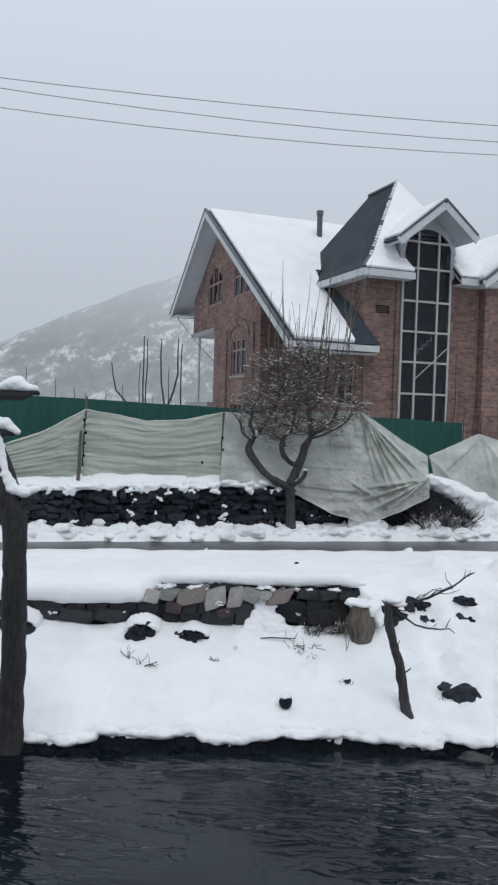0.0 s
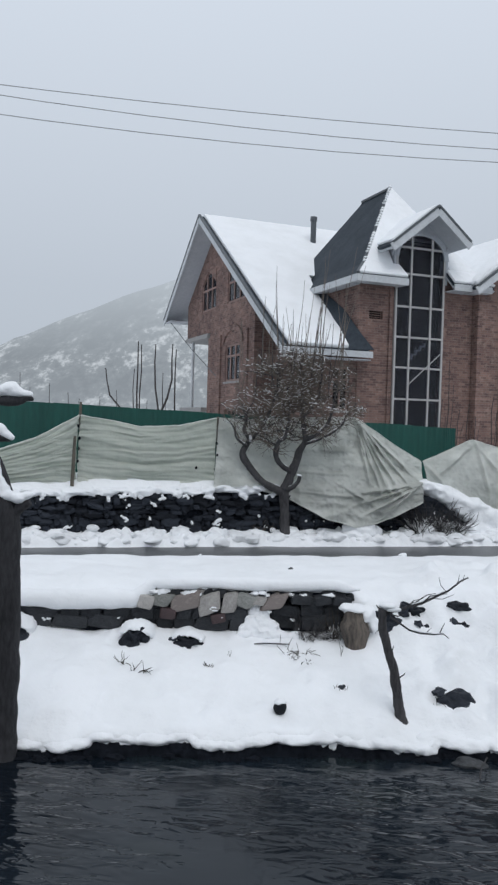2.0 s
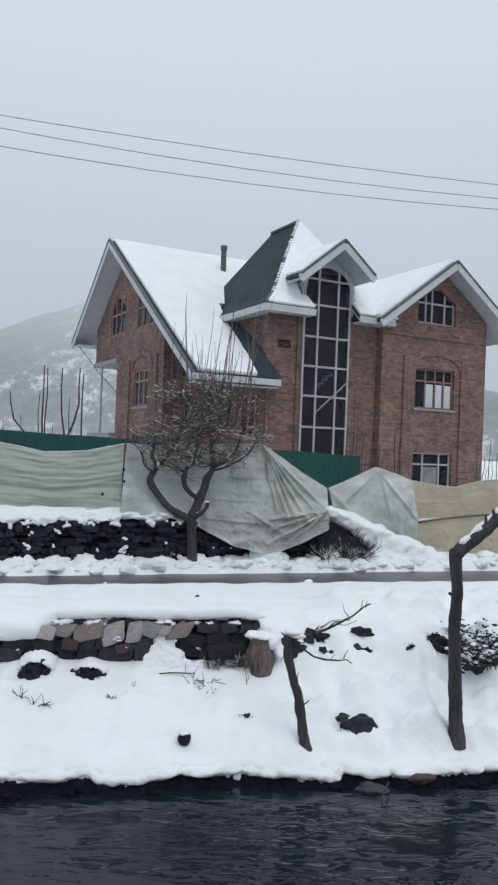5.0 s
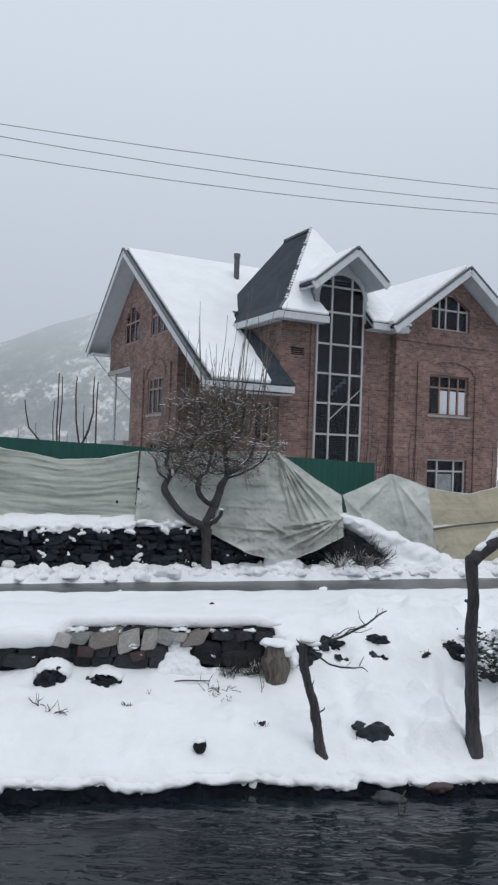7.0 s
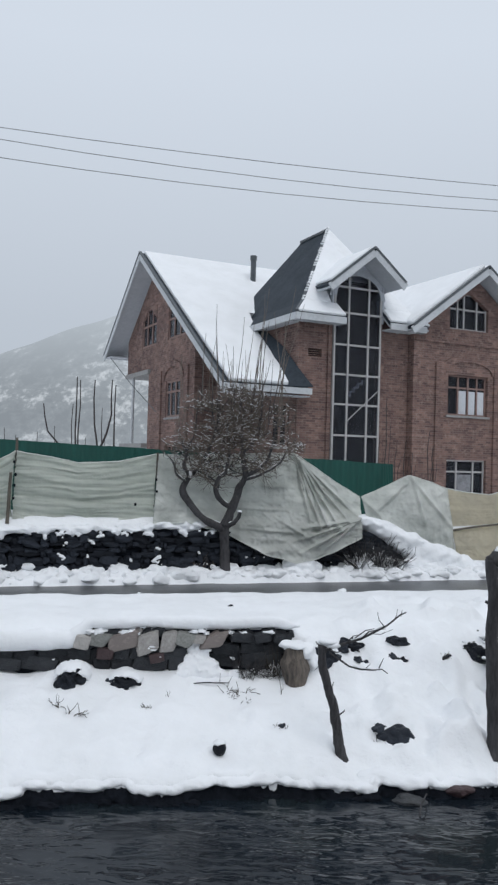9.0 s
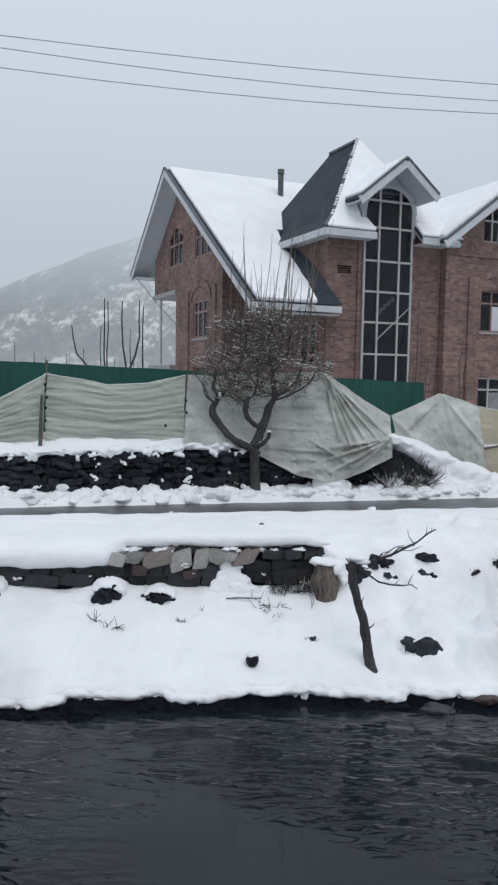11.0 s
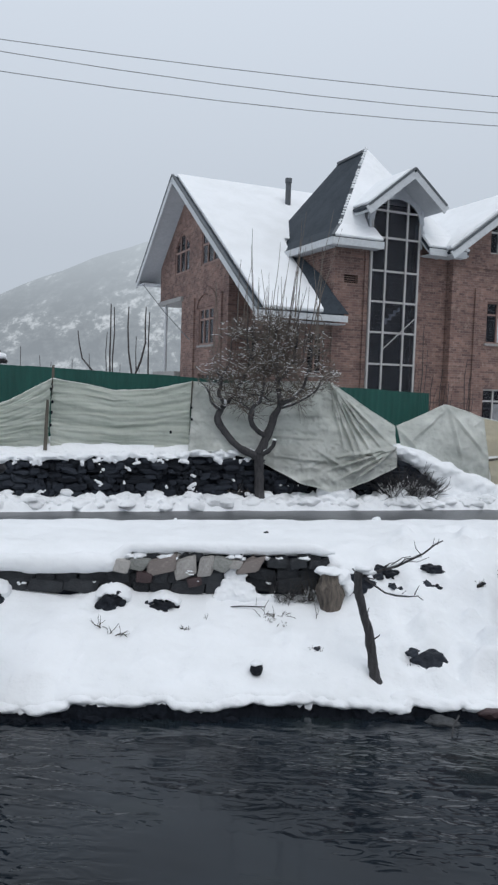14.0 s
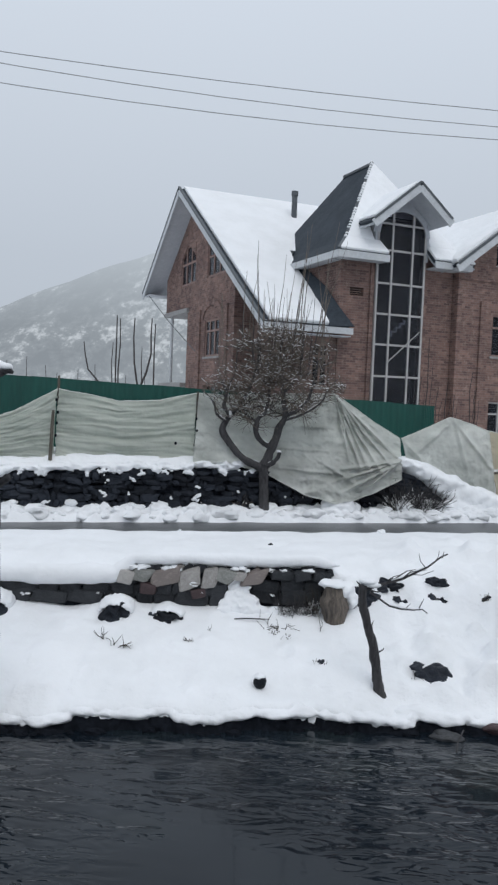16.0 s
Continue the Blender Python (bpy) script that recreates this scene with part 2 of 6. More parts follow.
lk(WATER, ramp(WATER, _w4.outputs[0], [(0.38, (0.005, 0.008, 0.012)), (0.52, (0.011, 0.016, 0.022)), (0.64, (0.015, 0.021, 0.022))]), bsdf(WATER).inputs["Base Color"])

# snow above, wet soil below the waterline's edge
GROUND = SNOW.copy()
GROUND.name = "snow_over_soil"
_geo = nd(GROUND, "NewGeometry")
_sp = nd(GROUND, "SeparateXYZ")
lk(GROUND, _geo.outputs["Position"], _sp.inputs[0])
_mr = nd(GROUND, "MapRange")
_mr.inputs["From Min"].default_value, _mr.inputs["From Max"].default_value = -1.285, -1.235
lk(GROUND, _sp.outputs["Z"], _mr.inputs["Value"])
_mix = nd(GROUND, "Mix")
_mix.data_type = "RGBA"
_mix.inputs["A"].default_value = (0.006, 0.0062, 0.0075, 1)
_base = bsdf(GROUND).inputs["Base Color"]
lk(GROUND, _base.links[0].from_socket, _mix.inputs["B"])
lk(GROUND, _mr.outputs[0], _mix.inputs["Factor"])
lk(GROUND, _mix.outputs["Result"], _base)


# ================= mesh helpers =================
def link_mesh(name, bm, material):
    me = bpy.data.meshes.new(name)
    bm.to_mesh(me)
    bm.free()
    me.materials.append(material)
    return new(name, me)


def part(name, bm, material, parent, label=""):
    ob = link_mesh(name, bm, material)
    ob.parent = parent
    if label:
        ob["label"] = label
    return ob


def thing(name, m, label, category, group="", kind=""):
    ob = new(name)
    ob.matrix_world = m
    return tagged(ob, label, category, group, kind)


def solo(name, bm, material, label, category, group="", kind="", m=None):
    ob = link_mesh(name, bm, material)
    if m is not None:
        ob.matrix_world = m
    return tagged(ob, label, category, group, kind)


def smooth(ob):
    for p in ob.data.polygons:
        p.use_smooth = True
    return ob


def box(bm, x0, x1, y0, y1, z0, z1, bevel=0.0):
    vs = [bm.verts.new((x, y, z)) for z in (z0, z1) for x, y in ((x0, y0), (x1, y0), (x1, y1), (x0, y1))]
    fs = [bm.faces.new([vs[i] for i in f]) for f in ((3, 2, 1, 0), (4, 5, 6, 7), (0, 1, 5, 4), (1, 2, 6, 5), (2, 3, 7, 6), (3, 0, 4, 7))]
    if bevel:
        es = list({e for f in fs for e in f.edges})
        bmesh.ops.bevel(bm, geom=es, offset=bevel, segments=1, affect="EDGES")


def boxm(*a, **k):
    bm = bmesh.new()
    box(bm, *a, **k)
    return bm


def slab(bm, pts, thick, up=True):
    """A plate whose one face is the flat polygon pts, grown by thick along (or against) its upward normal."""
    pts = [Vector(p) for p in pts]
    n = Vector((0, 0, 0))
    for i, p in enumerate(pts):
        n += p.cross(pts[(i + 1) % len(pts)])
    n.normalize()
    if n.z < 0:
        pts.reverse()
        n = -n
    d = n * (thick if up else -thick)
    lo, hi = (pts, [p + d for p in pts]) if up else ([p + d for p in pts], pts)
    a, b = [bm.verts.new(p) for p in lo], [bm.verts.new(p) for p in hi]
    bm.faces.new(b)
    bm.faces.new(a[::-1])
    for i in range(len(a)):
        j = (i + 1) % len(a)
        bm.faces.new((a[i], a[j], b[j], b[i]))


def beam(bm, p, q, w, h):
    """A straight bar from p to q, w wide across and h deep downwards."""
    p, q = Vector(p), Vector(q)
    t = (q - p).normalized()
    s = t.cross(Vector((0, 0, 1)))
    s = s.normalized() if s.length > 1e-4 else Vector((1, 0, 0))
    u = s.cross(t).normalized()
    vs = [bm.verts.new(c + s * a * w / 2 + u * b * h / 2) for c in (p, q) for a, b in ((-1, -1), (1, -1), (1, 1), (-1, 1))]
    for f in ((0, 1, 2, 3), (7, 6, 5, 4), (0, 4, 5, 1), (1, 5, 6, 2), (2, 6, 7, 3), (3, 7, 4, 0)):
        bm.faces.new([vs[i] for i in f])


def tube(bm, pts, radii, sides=6):
    """A tapered round limb along pts."""
    pts = [Vector(p) for p in pts]
    rings = []
    for i, p in enumerate(pts):
        t = (pts[min(i + 1, len(pts) - 1)] - pts[max(i - 1, 0)]).normalized()
        a = t.orthogonal().normalized() if not rings else (ax - t * ax.dot(t)).normalized()
        ax = a
        b = t.cross(a)
        r = radii[i]
        rings.append([bm.verts.new(p + (a * math.cos(k * math.tau / sides) + b * math.sin(k * math.tau / sides)) * r) for k in range(sides)])
    for r0, r1 in zip(rings, rings[1:]):
        for k in range(sides):
            bm.faces.new((r0[k], r0[(k + 1) % sides], r1[(k + 1) % sides], r1[k]))
    bm.faces.new(rings[0][::-1])
    bm.faces.new(rings[-1])


def limb(bm, pts, radii, sides=10, knob=0.12, stepl=0.05, seed=0.0):
    """A round limb with a knotty, uneven skin."""
    pts = [Vector(p) for p in pts]
    out, rad = [], []
    for i in range(len(pts) - 1):
        p0, p1, p2, p3 = pts[max(i - 1, 0)], pts[i], pts[i + 1], pts[min(i + 2, len(pts) - 1)]
        n = max(2, int((p2 - p1).length / stepl))
        for k in range(n):
            t = k / n
            out.append(0.5 * (2 * p1 + (p2 - p0) * t + (2 * p0 - 5 * p1 + 4 * p2 - p3) * t * t + (3 * p1 - p0 - 3 * p2 + p3) * t ** 3))
            rad.append(radii[i] + (radii[i + 1] - radii[i]) * t)
    out.append(pts[-1]), rad.append(radii[-1])
    n0 = len(bm.verts)
    tube(bm, out, rad, sides)
    bm.verts.ensure_lookup_table()
    r0 = max(radii)
    for j, v in enumerate(bm.verts[n0:]):
        c = out[min(j // sides, len(out) - 1)]
        d = v.co - c
        k = noise.noise(v.co * (0.5 / r0) + Vector((seed, 0, 0))) + 0.6 * noise.noise(v.co * (1.4 / r0) + Vector((0, seed, 0)))
        v.co = c + d * (1 + knob * 1.6 * k)


def blob(bm, c, size, seed, subdiv=2, rough=0.35, freq=1.3, rot=0.0):
    """A lump of stone or snow."""
    got = bmesh.ops.create_icosphere(bm, subdivisions=subdiv, radius=1.0)["verts"]
    off = Vector((seed * 3.17, seed * 1.31, seed * 7.7))
    cr, sr = math.cos(rot), math.sin(rot)
    for v in got:
        k = 1 + rough * noise.noise(v.co * freq + off)
        p = v.co * k
        p = Vector((p.x * size[0], p.y * size[1], p.z * size[2]))
        v.co = Vector((p.x * cr - p.y * sr, p.x * sr + p.y * cr, p.z)) + Vector(c)


def fbm(x, y, s=1.0, o=0.0, octaves=3):
    return sum(noise.noise((x * s * 2 ** k + o, y * s * 2 ** k - o, o * 0.37)) / 2 ** k for k in range(octaves))


# ================= the ground =================
WATER_Z = -1.3


def y_water(x):
    xc = max(-40, min(40, x))
    return 10.02 + 0.14 * xc + 0.12 * noise.noise((x * 0.9, 1.7, 0)) + 0.09 * noise.noise((x * 2.6, 5.1, 0)) + 0.05 * noise.noise((x * 6.5, 9.1, 0))


def y_bank(x):
    return 12.7 + 0.14 * max(-40, min(40, x))


def y_near(x):
    return 16.05 + 0.25 * max(-40, min(40, x))


def y_far(x):
    return 19.0 + 0.297 * max(-40, min(40, x))


def y_wall(x):
    return 20.0 + 0.30 * max(-40, min(40, x))


def step(a, b, v):
    k = max(0.0, min(1.0, (v - a) / (b - a)))
    return k * k * (3 - 2 * k)


def bare(x, y):
    """1 where the low bank wall shows, 0 where snow lies over it."""
    return step(-7, -6.6, x) * (1 - step(0.36, 0.75, x))


def bank_dark(x):
    """Height of the bare wet earth between the water and the overhanging snow."""
    h = float(np.interp(x, (-5.0, -3.1, -2.9, -1.75, -1.55, -0.7, -0.55, 0.0, 0.1, 0.85, 1.0, 1.4, 1.6, 4.0), (0.05, 0.06, 0.19, 0.18, 0.14, 0.13, 0.20, 0.19, 0.14, 0.18, 0.11, 0.08, 0.14, 0.13)))
    return max(0.03, 0.7 * h + 0.055 * noise.noise((x * 2.1, 3.0, 0)) + 0.035 * noise.noise((x * 5.3, 8.0, 0)))


def wall_top(x):
    return 1.33 + 0.03 * max(-8, min(2, x)) if x < 2 else 1.39


MOUNDS = [(-2.82, 12.16, 0.20, 0.24), (-3.05, 12.05, 0.08, 0.16), (-2.05, 12.2, 0.13, 0.2), (1.95, 11.36, 0.13, 0.26), (-0.49, 10.66, 0.05, 0.12), (0.9, 12.75, 0.10, 0.3), (2.15, 12.95, 0.06, 0.22),
          (2.6, 11.9, 0.06, 0.35), (3.0, 11.5, 0.07, 0.3), (2.3, 12.2, 0.05, 0.3), (2.9, 12.5, 0.07, 0.35), (1.5, 11.7, 0.04, 0.3), (2.6, 11.2, 0.05, 0.3), (-3.3, 9.95, 0.06, 0.3), (3.2, 11.2, 0.08, 0.3), (0.9, 10.75, 0.03, 0.2)]


# small hollows and footfalls in the snow
_dg = random.Random(23)
DIMPLES = [(_dg.uniform(1.0, 4.2), _dg.uniform(10.9, 13.6), _dg.uniform(0.06, 0.14), _dg.uniform(0.10, 0.24)) for _ in range(40)]
DIMPLES += [(_dg.uniform(-5.5, 1.0), _dg.uniform(10.2, 12.2), _dg.uniform(0.012, 0.035), _dg.uniform(0.06, 0.2)) for _ in range(26)]
DIMPLES += [(_dg.uniform(-6, 5), _dg.uniform(13.6, 15.8), _dg.uniform(0.015, 0.04), _dg.uniform(0.1, 0.3)) for _ in range(30)]


def dimples(x, y):
    out = 0.0
    for dx, dy, h, r in DIMPLES:
        if abs(x - dx) < 0.5 and abs(y - dy) < 0.5:
            q = ((x - dx) ** 2 + (y - dy) ** 2) / (r * r)
            out += h * (1.4 * math.exp(-q * 0.45) - 1.9 * math.exp(-q))
    return out


def mounds(x, y):
    return sum(h * math.exp(-((x - mx) ** 2 + (y - my) ** 2) / (r * r)) for mx, my, h, r in MOUNDS if abs(x - mx) < 1.2 and abs(y - my) < 1.2)


def ground_z(x, y):
    yw, yb, yn, yf, yl = y_water(x), y_bank(x), y_near(x), y_far(x), y_wall(x)
    if y < 1.2:
        return 1.38
    if y < 2.2:
        return 1.38 - 3.6 * step(1.2, 2.2, y)
    if y < yw:
        return -2.2 + 0.9 * step(yw - 1.2, yw, y)
    lump = 0.05 * fbm(x, y, 0.9, 3.3) + 0.04 * fbm(x, y, 2.2, 9.0, 3) + (0.26 * max(0, fbm(x, y, 2.3, 14.0, 2)) + 0.15 * fbm(x, y, 1.4, 41.0, 2)) * step(1.2, 2.2, x) * (1 - step(yn - 1.5, yn - 0.3, y))
    if y < yb + 0.6:
        lip = yw + 0.07
        if y < lip:
            return -1.36 + (0.05 + bank_dark(x)) * ((y - yw) / 0.07) ** 4
        a = -1.19 + 0.06 * fbm(x, 0, 1.8, 31.0) + 0.19 * math.sqrt(min(1, (y - lip) / 0.24))
        rise = a + (y - lip - 0.1) / (yb - lip - 0.1) * 0.66 if y > lip + 0.1 else a
        brow = -1.3 + bank_dark(x) + 0.06 + 0.15 * math.sqrt(min(1, (y - lip) / 0.14))
        rise = brow + (rise - brow) * step(lip, lip + 0.45, y)
        low = min(rise, -0.36 + 0.02 * (y - yb)) + (lump + mounds(x, y) + dimples(x, y)) * step(lip, lip + 0.4, y)
        # snow over the wall: a smooth ramp; bare: a step
        drape = 0.30 * (1 - step(-2.85, -2.7, x))
        edge = yb + 0.02
        st = low if y < edge else (0.30 - drape) + drape * math.sqrt(min(1, (y - edge) / 0.5))
        lumpy = 0.13 * fbm(x, y, 1.7, 21.0) * step(0.6, 1.6, x)
        reach = 0.5 + 0.6 * step(0.4, 1.6, x)
        rp = low + (0.32 - low) * step(yb - reach, yb + 0.4, y) + lumpy + 0.07 * fbm(x, y, 3.5, 17.0, 2) * step(yb - reach, yb - 0.1, y)
        k = bare(x, y)
        hi = st + (lump if y > edge else 0)
        return k * hi + (1 - k) * rp
    if y < yn:
        t = (y - yb - 0.6) / (yn - yb - 0.6)
        return 0.30 + lump * (1 - 0.5 * t) + (0.02 - 0.03 * t) + dimples(x, y)
    if y < yf:
        edge = 0.16 * fbm(x, 0, 1.4, 4.0)
        return 0.28 * (1 - step(yn + edge, yn + 0.3 + edge, y)) - 0.02
    if y < yl + 0.05:
        e = 0.12 * fbm(x, 2, 1.7, 8.0)
        clods = 0.09 * abs(fbm(x, y, 2.6, 12.0)) * 2 + 0.05 * fbm(x, y, 6.0, 2.0, 2)
        return -0.02 + (0.16 + clods) * step(yf + e, yf + e + 0.22, y) + 0.08 * step(yl - 0.6, yl, y)
    # terrace behind the upper wall; it slumps to the road where the wall ends
    top = wall_top(x) + 0.08 + 0.05 * fbm(x, y, 0.8, 5.0)
    top += 0.30 * step(yl + 0.02, yl + 0.5, y) * (1 - step(-1.2, -0.4, x))
    k = step(3.0, 5.2, x)
    slump = 0.25 + (top - 0.25) * step(yl - 0.1, yl + 1.9, y)
    z = k * slump + (1 - k) * top
    return z


def axis(*runs):
    out = []
    for a, b, s in runs:
        out += list(np.arange(a, b - 1e-6, s))
    return out


def build_ground():
    xs = axis((-900, -100, 100), (-100, -20, 10), (-20, -10, 0.5), (-10, -5, 0.1), (-5, 5, 0.05), (5, 9, 0.1), (9, 20, 0.5), (20, 100, 10), (100, 901, 100))
    ts = axis((-300, 0, 50), (0, 1, 0.5), (1, 2.4, 0.1), (2.4, 8.4, 0.6))
    # rows near the far bank follow the water's edge, so that the lip stays crisp
    n_bank, n_shelf, n_berm = 46, 26, 26
    tail = [0, 0.05, 0.1, 0.2, 0.35, 0.55, 0.8, 1.1, 1.5, 2, 2.6, 3.5, 5, 8, 14, 25, 45, 80, 150, 300, 600, 1200]
    rows = []
    for x in xs:
        x = float(x)
        yw, yb, yn, yf, yl = y_water(x), y_bank(x), y_near(x), y_far(x), y_wall(x)
        col = [t * (yw - 0.2) / 8.4 if t > 2.4 else t for t in ts]
        lip = yw + 0.07
        col += [yw - 0.1, yw, yw + 0.03, lip - 0.005, lip, lip + 0.01, lip + 0.03, lip + 0.06, lip + 0.1, lip + 0.16]
        col += [lip + 0.22 + (yb - 0.06 - lip - 0.22) * i / n_bank for i in range(n_bank + 1)]
        col += [yb + 0.019, yb + 0.021, yb + 0.05, yb + 0.1, yb + 0.2, yb + 0.35, yb + 0.55]
        col += [yb + 0.65 + (yn - 0.15 - yb - 0.65) * i / n_shelf for i in range(n_shelf + 1)]
        col += [yn - 0.1 + 0.05 * i for i in range(14)]
        col += [yn + 0.65 + (yf - 0.25 - yn - 0.65) * i / 6 for i in range(7)]
        col += [yf - 0.2 + (yl + 0.04 - yf + 0.2) * i / n_berm for i in range(n_berm + 1)]
        col += [yl + 0.06 + t for t in tail]
        rows.append([(x, y, ground_z(x, y)) for y in col])
    n = len(rows[0])
    verts = [v for r in rows for v in r]
    faces = [(i * n + j, (i + 1) * n + j, (i + 1) * n + j + 1, i * n + j + 1) for i in range(len(rows) - 1) for j in range(n - 1)]
    me = bpy.data.meshes.new("ground")
    me.from_pydata(verts, [], faces)
    me.materials.append(GROUND)
    ob = smooth(new("ground", me))
    tagged(ob, "snow-covered river bank, verges and garden ground", "ground", kind="structure")


build_ground()

bm = bmesh.new()
rx = axis((-900, -40, 43), (-40, 40, 1.0), (40, 901, 43))
strip = [[bm.verts.new((float(x), f, 0.0)) for f in (y_near(x) - 0.6, (y_near(x) + y_far(x)) / 2, y_far(x) + 0.6)] for x in rx]
for c0, c1 in zip(strip, strip[1:]):
    for k in range(2):
        bm.faces.new((c0[k], c1[k], c1[k + 1], c0[k + 1]))
bmesh.ops.recalc_face_normals(bm, faces=bm.faces[:])
solo("road", bm, ASPHALT, "narrow wet grey asphalt road between snow verges", "road", kind="structure")

bm = bmesh.new()
wx = axis((-900, -40, 43), (-40, 40, 2.0), (40, 901, 43))
strip = [[bm.verts.new((float(x), f, WATER_Z)) for f in (1.5, 5.0, y_water(float(x)) + 0.5)] for x in wx]
for c0, c1 in zip(strip, strip[1:]):
    for k in range(2):
        bm.faces.new((c0[k], c1[k], c1[k + 1], c0[k + 1]))
solo("water", bm, WATER, "dark rippled river water below the snowy bank", "water", kind="structure")

# far hill; the haze of falling snow is painted into its glowing colour
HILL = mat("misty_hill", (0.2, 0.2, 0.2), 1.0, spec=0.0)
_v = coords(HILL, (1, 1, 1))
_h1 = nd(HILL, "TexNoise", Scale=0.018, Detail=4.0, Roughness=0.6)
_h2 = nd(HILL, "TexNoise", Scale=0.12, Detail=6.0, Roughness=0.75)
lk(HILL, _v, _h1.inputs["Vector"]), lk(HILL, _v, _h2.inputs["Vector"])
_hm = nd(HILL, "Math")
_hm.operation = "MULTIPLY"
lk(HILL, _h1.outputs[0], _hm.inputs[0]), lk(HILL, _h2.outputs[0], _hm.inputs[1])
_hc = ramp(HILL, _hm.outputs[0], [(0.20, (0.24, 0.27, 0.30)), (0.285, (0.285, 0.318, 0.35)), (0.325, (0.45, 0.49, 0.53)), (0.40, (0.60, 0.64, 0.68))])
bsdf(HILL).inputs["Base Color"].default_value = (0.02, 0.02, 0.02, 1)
# haze painted in: emission goes paler with height
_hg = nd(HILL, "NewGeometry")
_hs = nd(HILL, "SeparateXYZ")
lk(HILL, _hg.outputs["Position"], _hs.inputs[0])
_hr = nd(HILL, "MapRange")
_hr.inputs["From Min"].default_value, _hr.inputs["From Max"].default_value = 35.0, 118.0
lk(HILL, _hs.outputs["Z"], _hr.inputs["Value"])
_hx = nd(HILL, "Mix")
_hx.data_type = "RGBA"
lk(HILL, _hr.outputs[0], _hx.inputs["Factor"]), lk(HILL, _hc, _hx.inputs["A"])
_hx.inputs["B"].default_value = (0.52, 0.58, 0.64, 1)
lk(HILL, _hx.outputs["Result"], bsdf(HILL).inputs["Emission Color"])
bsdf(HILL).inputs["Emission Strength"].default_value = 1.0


def hill_height(x):
    return 96 * math.exp(-(((x + 30) / 205.0) ** 2)) + 2.5 * fbm(x, 0, 0.02, 3.0) + 5


bm = bmesh.new()
cols = []
for i in range(121):
    x = -420 + 6.5 * i
    h = hill_height(x)
    cols.append([bm.verts.new((x, 430 + 75 * t, 1.0 + h * (t ** 0.8) + 1.2 * fbm(x, t * 60, 0.06, 7.0))) for t in np.linspace(0, 1, 14)])
for c0, c1 in zip(cols, cols[1:]):
    for k in range(13):
        bm.faces.new((c0[k], c1[k], c1[k + 1], c0[k + 1]))
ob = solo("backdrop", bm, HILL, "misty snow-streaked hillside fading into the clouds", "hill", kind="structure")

# ================= the brick house =================
HOUSE = pose(6.6235, 28.9506, 0, 0, 0, 27)
house = thing("house", HOUSE, "unfinished red brick house with snowy gabled roofs", "house")
GZ = 1.2


def wall(name, along, at, thick, span, z0, top, holes, material=None, label=""):
    """A wall with openings cut through it. along 'x' or 'y'; at: its outer face; thick: signed depth inwards;
    top: list of (s, z); holes: (s0, s1, z0, z1)."""
    bm = bmesh.new()
    cuts = sorted({span[0], span[1], *[s for s, _ in top if span[0] < s < span[1]], *[h[0] for h in holes], *[h[1] for h in holes]})
    ts, tz = [p[0] for p in top], [p[1] for p in top]
    for s0, s1 in zip(cuts, cuts[1:]):
        mid = (s0 + s1) / 2
        gaps = sorted((h[2], h[3]) for h in holes if h[0] < mid < h[1])
        z = z0
        runs = []
        for g0, g1 in gaps:
            runs.append((z, g0, g0))
            z = g1
        runs.append((z, float(np.interp(s0, ts, tz)), float(np.interp(s1, ts, tz))))
        for zb, za, zc in runs:
            if max(za, zc) - zb < 0.01:
                continue
            quad = [(s0, zb), (s1, zb), (s1, zc), (s0, za)]
            f, b = [], []
            for s, zz in quad:
                for lst, d in ((f, at), (b, at + thick)):
                    lst.append(bm.verts.new((s, d, zz) if along == "x" else (d, s, zz)))
            bm.faces.new(f)
            bm.faces.new(b[::-1])
            for i in range(4):
                j = (i + 1) % 4
                bm.faces.new((f[i], b[i], b[j], f[j]))
    bmesh.ops.remove_doubles(bm, verts=bm.verts[:], dist=1e-4)
    bmesh.ops.recalc_face_normals(bm, faces=bm.faces[:])
    return part(name, bm, material or BRICK, house, label)


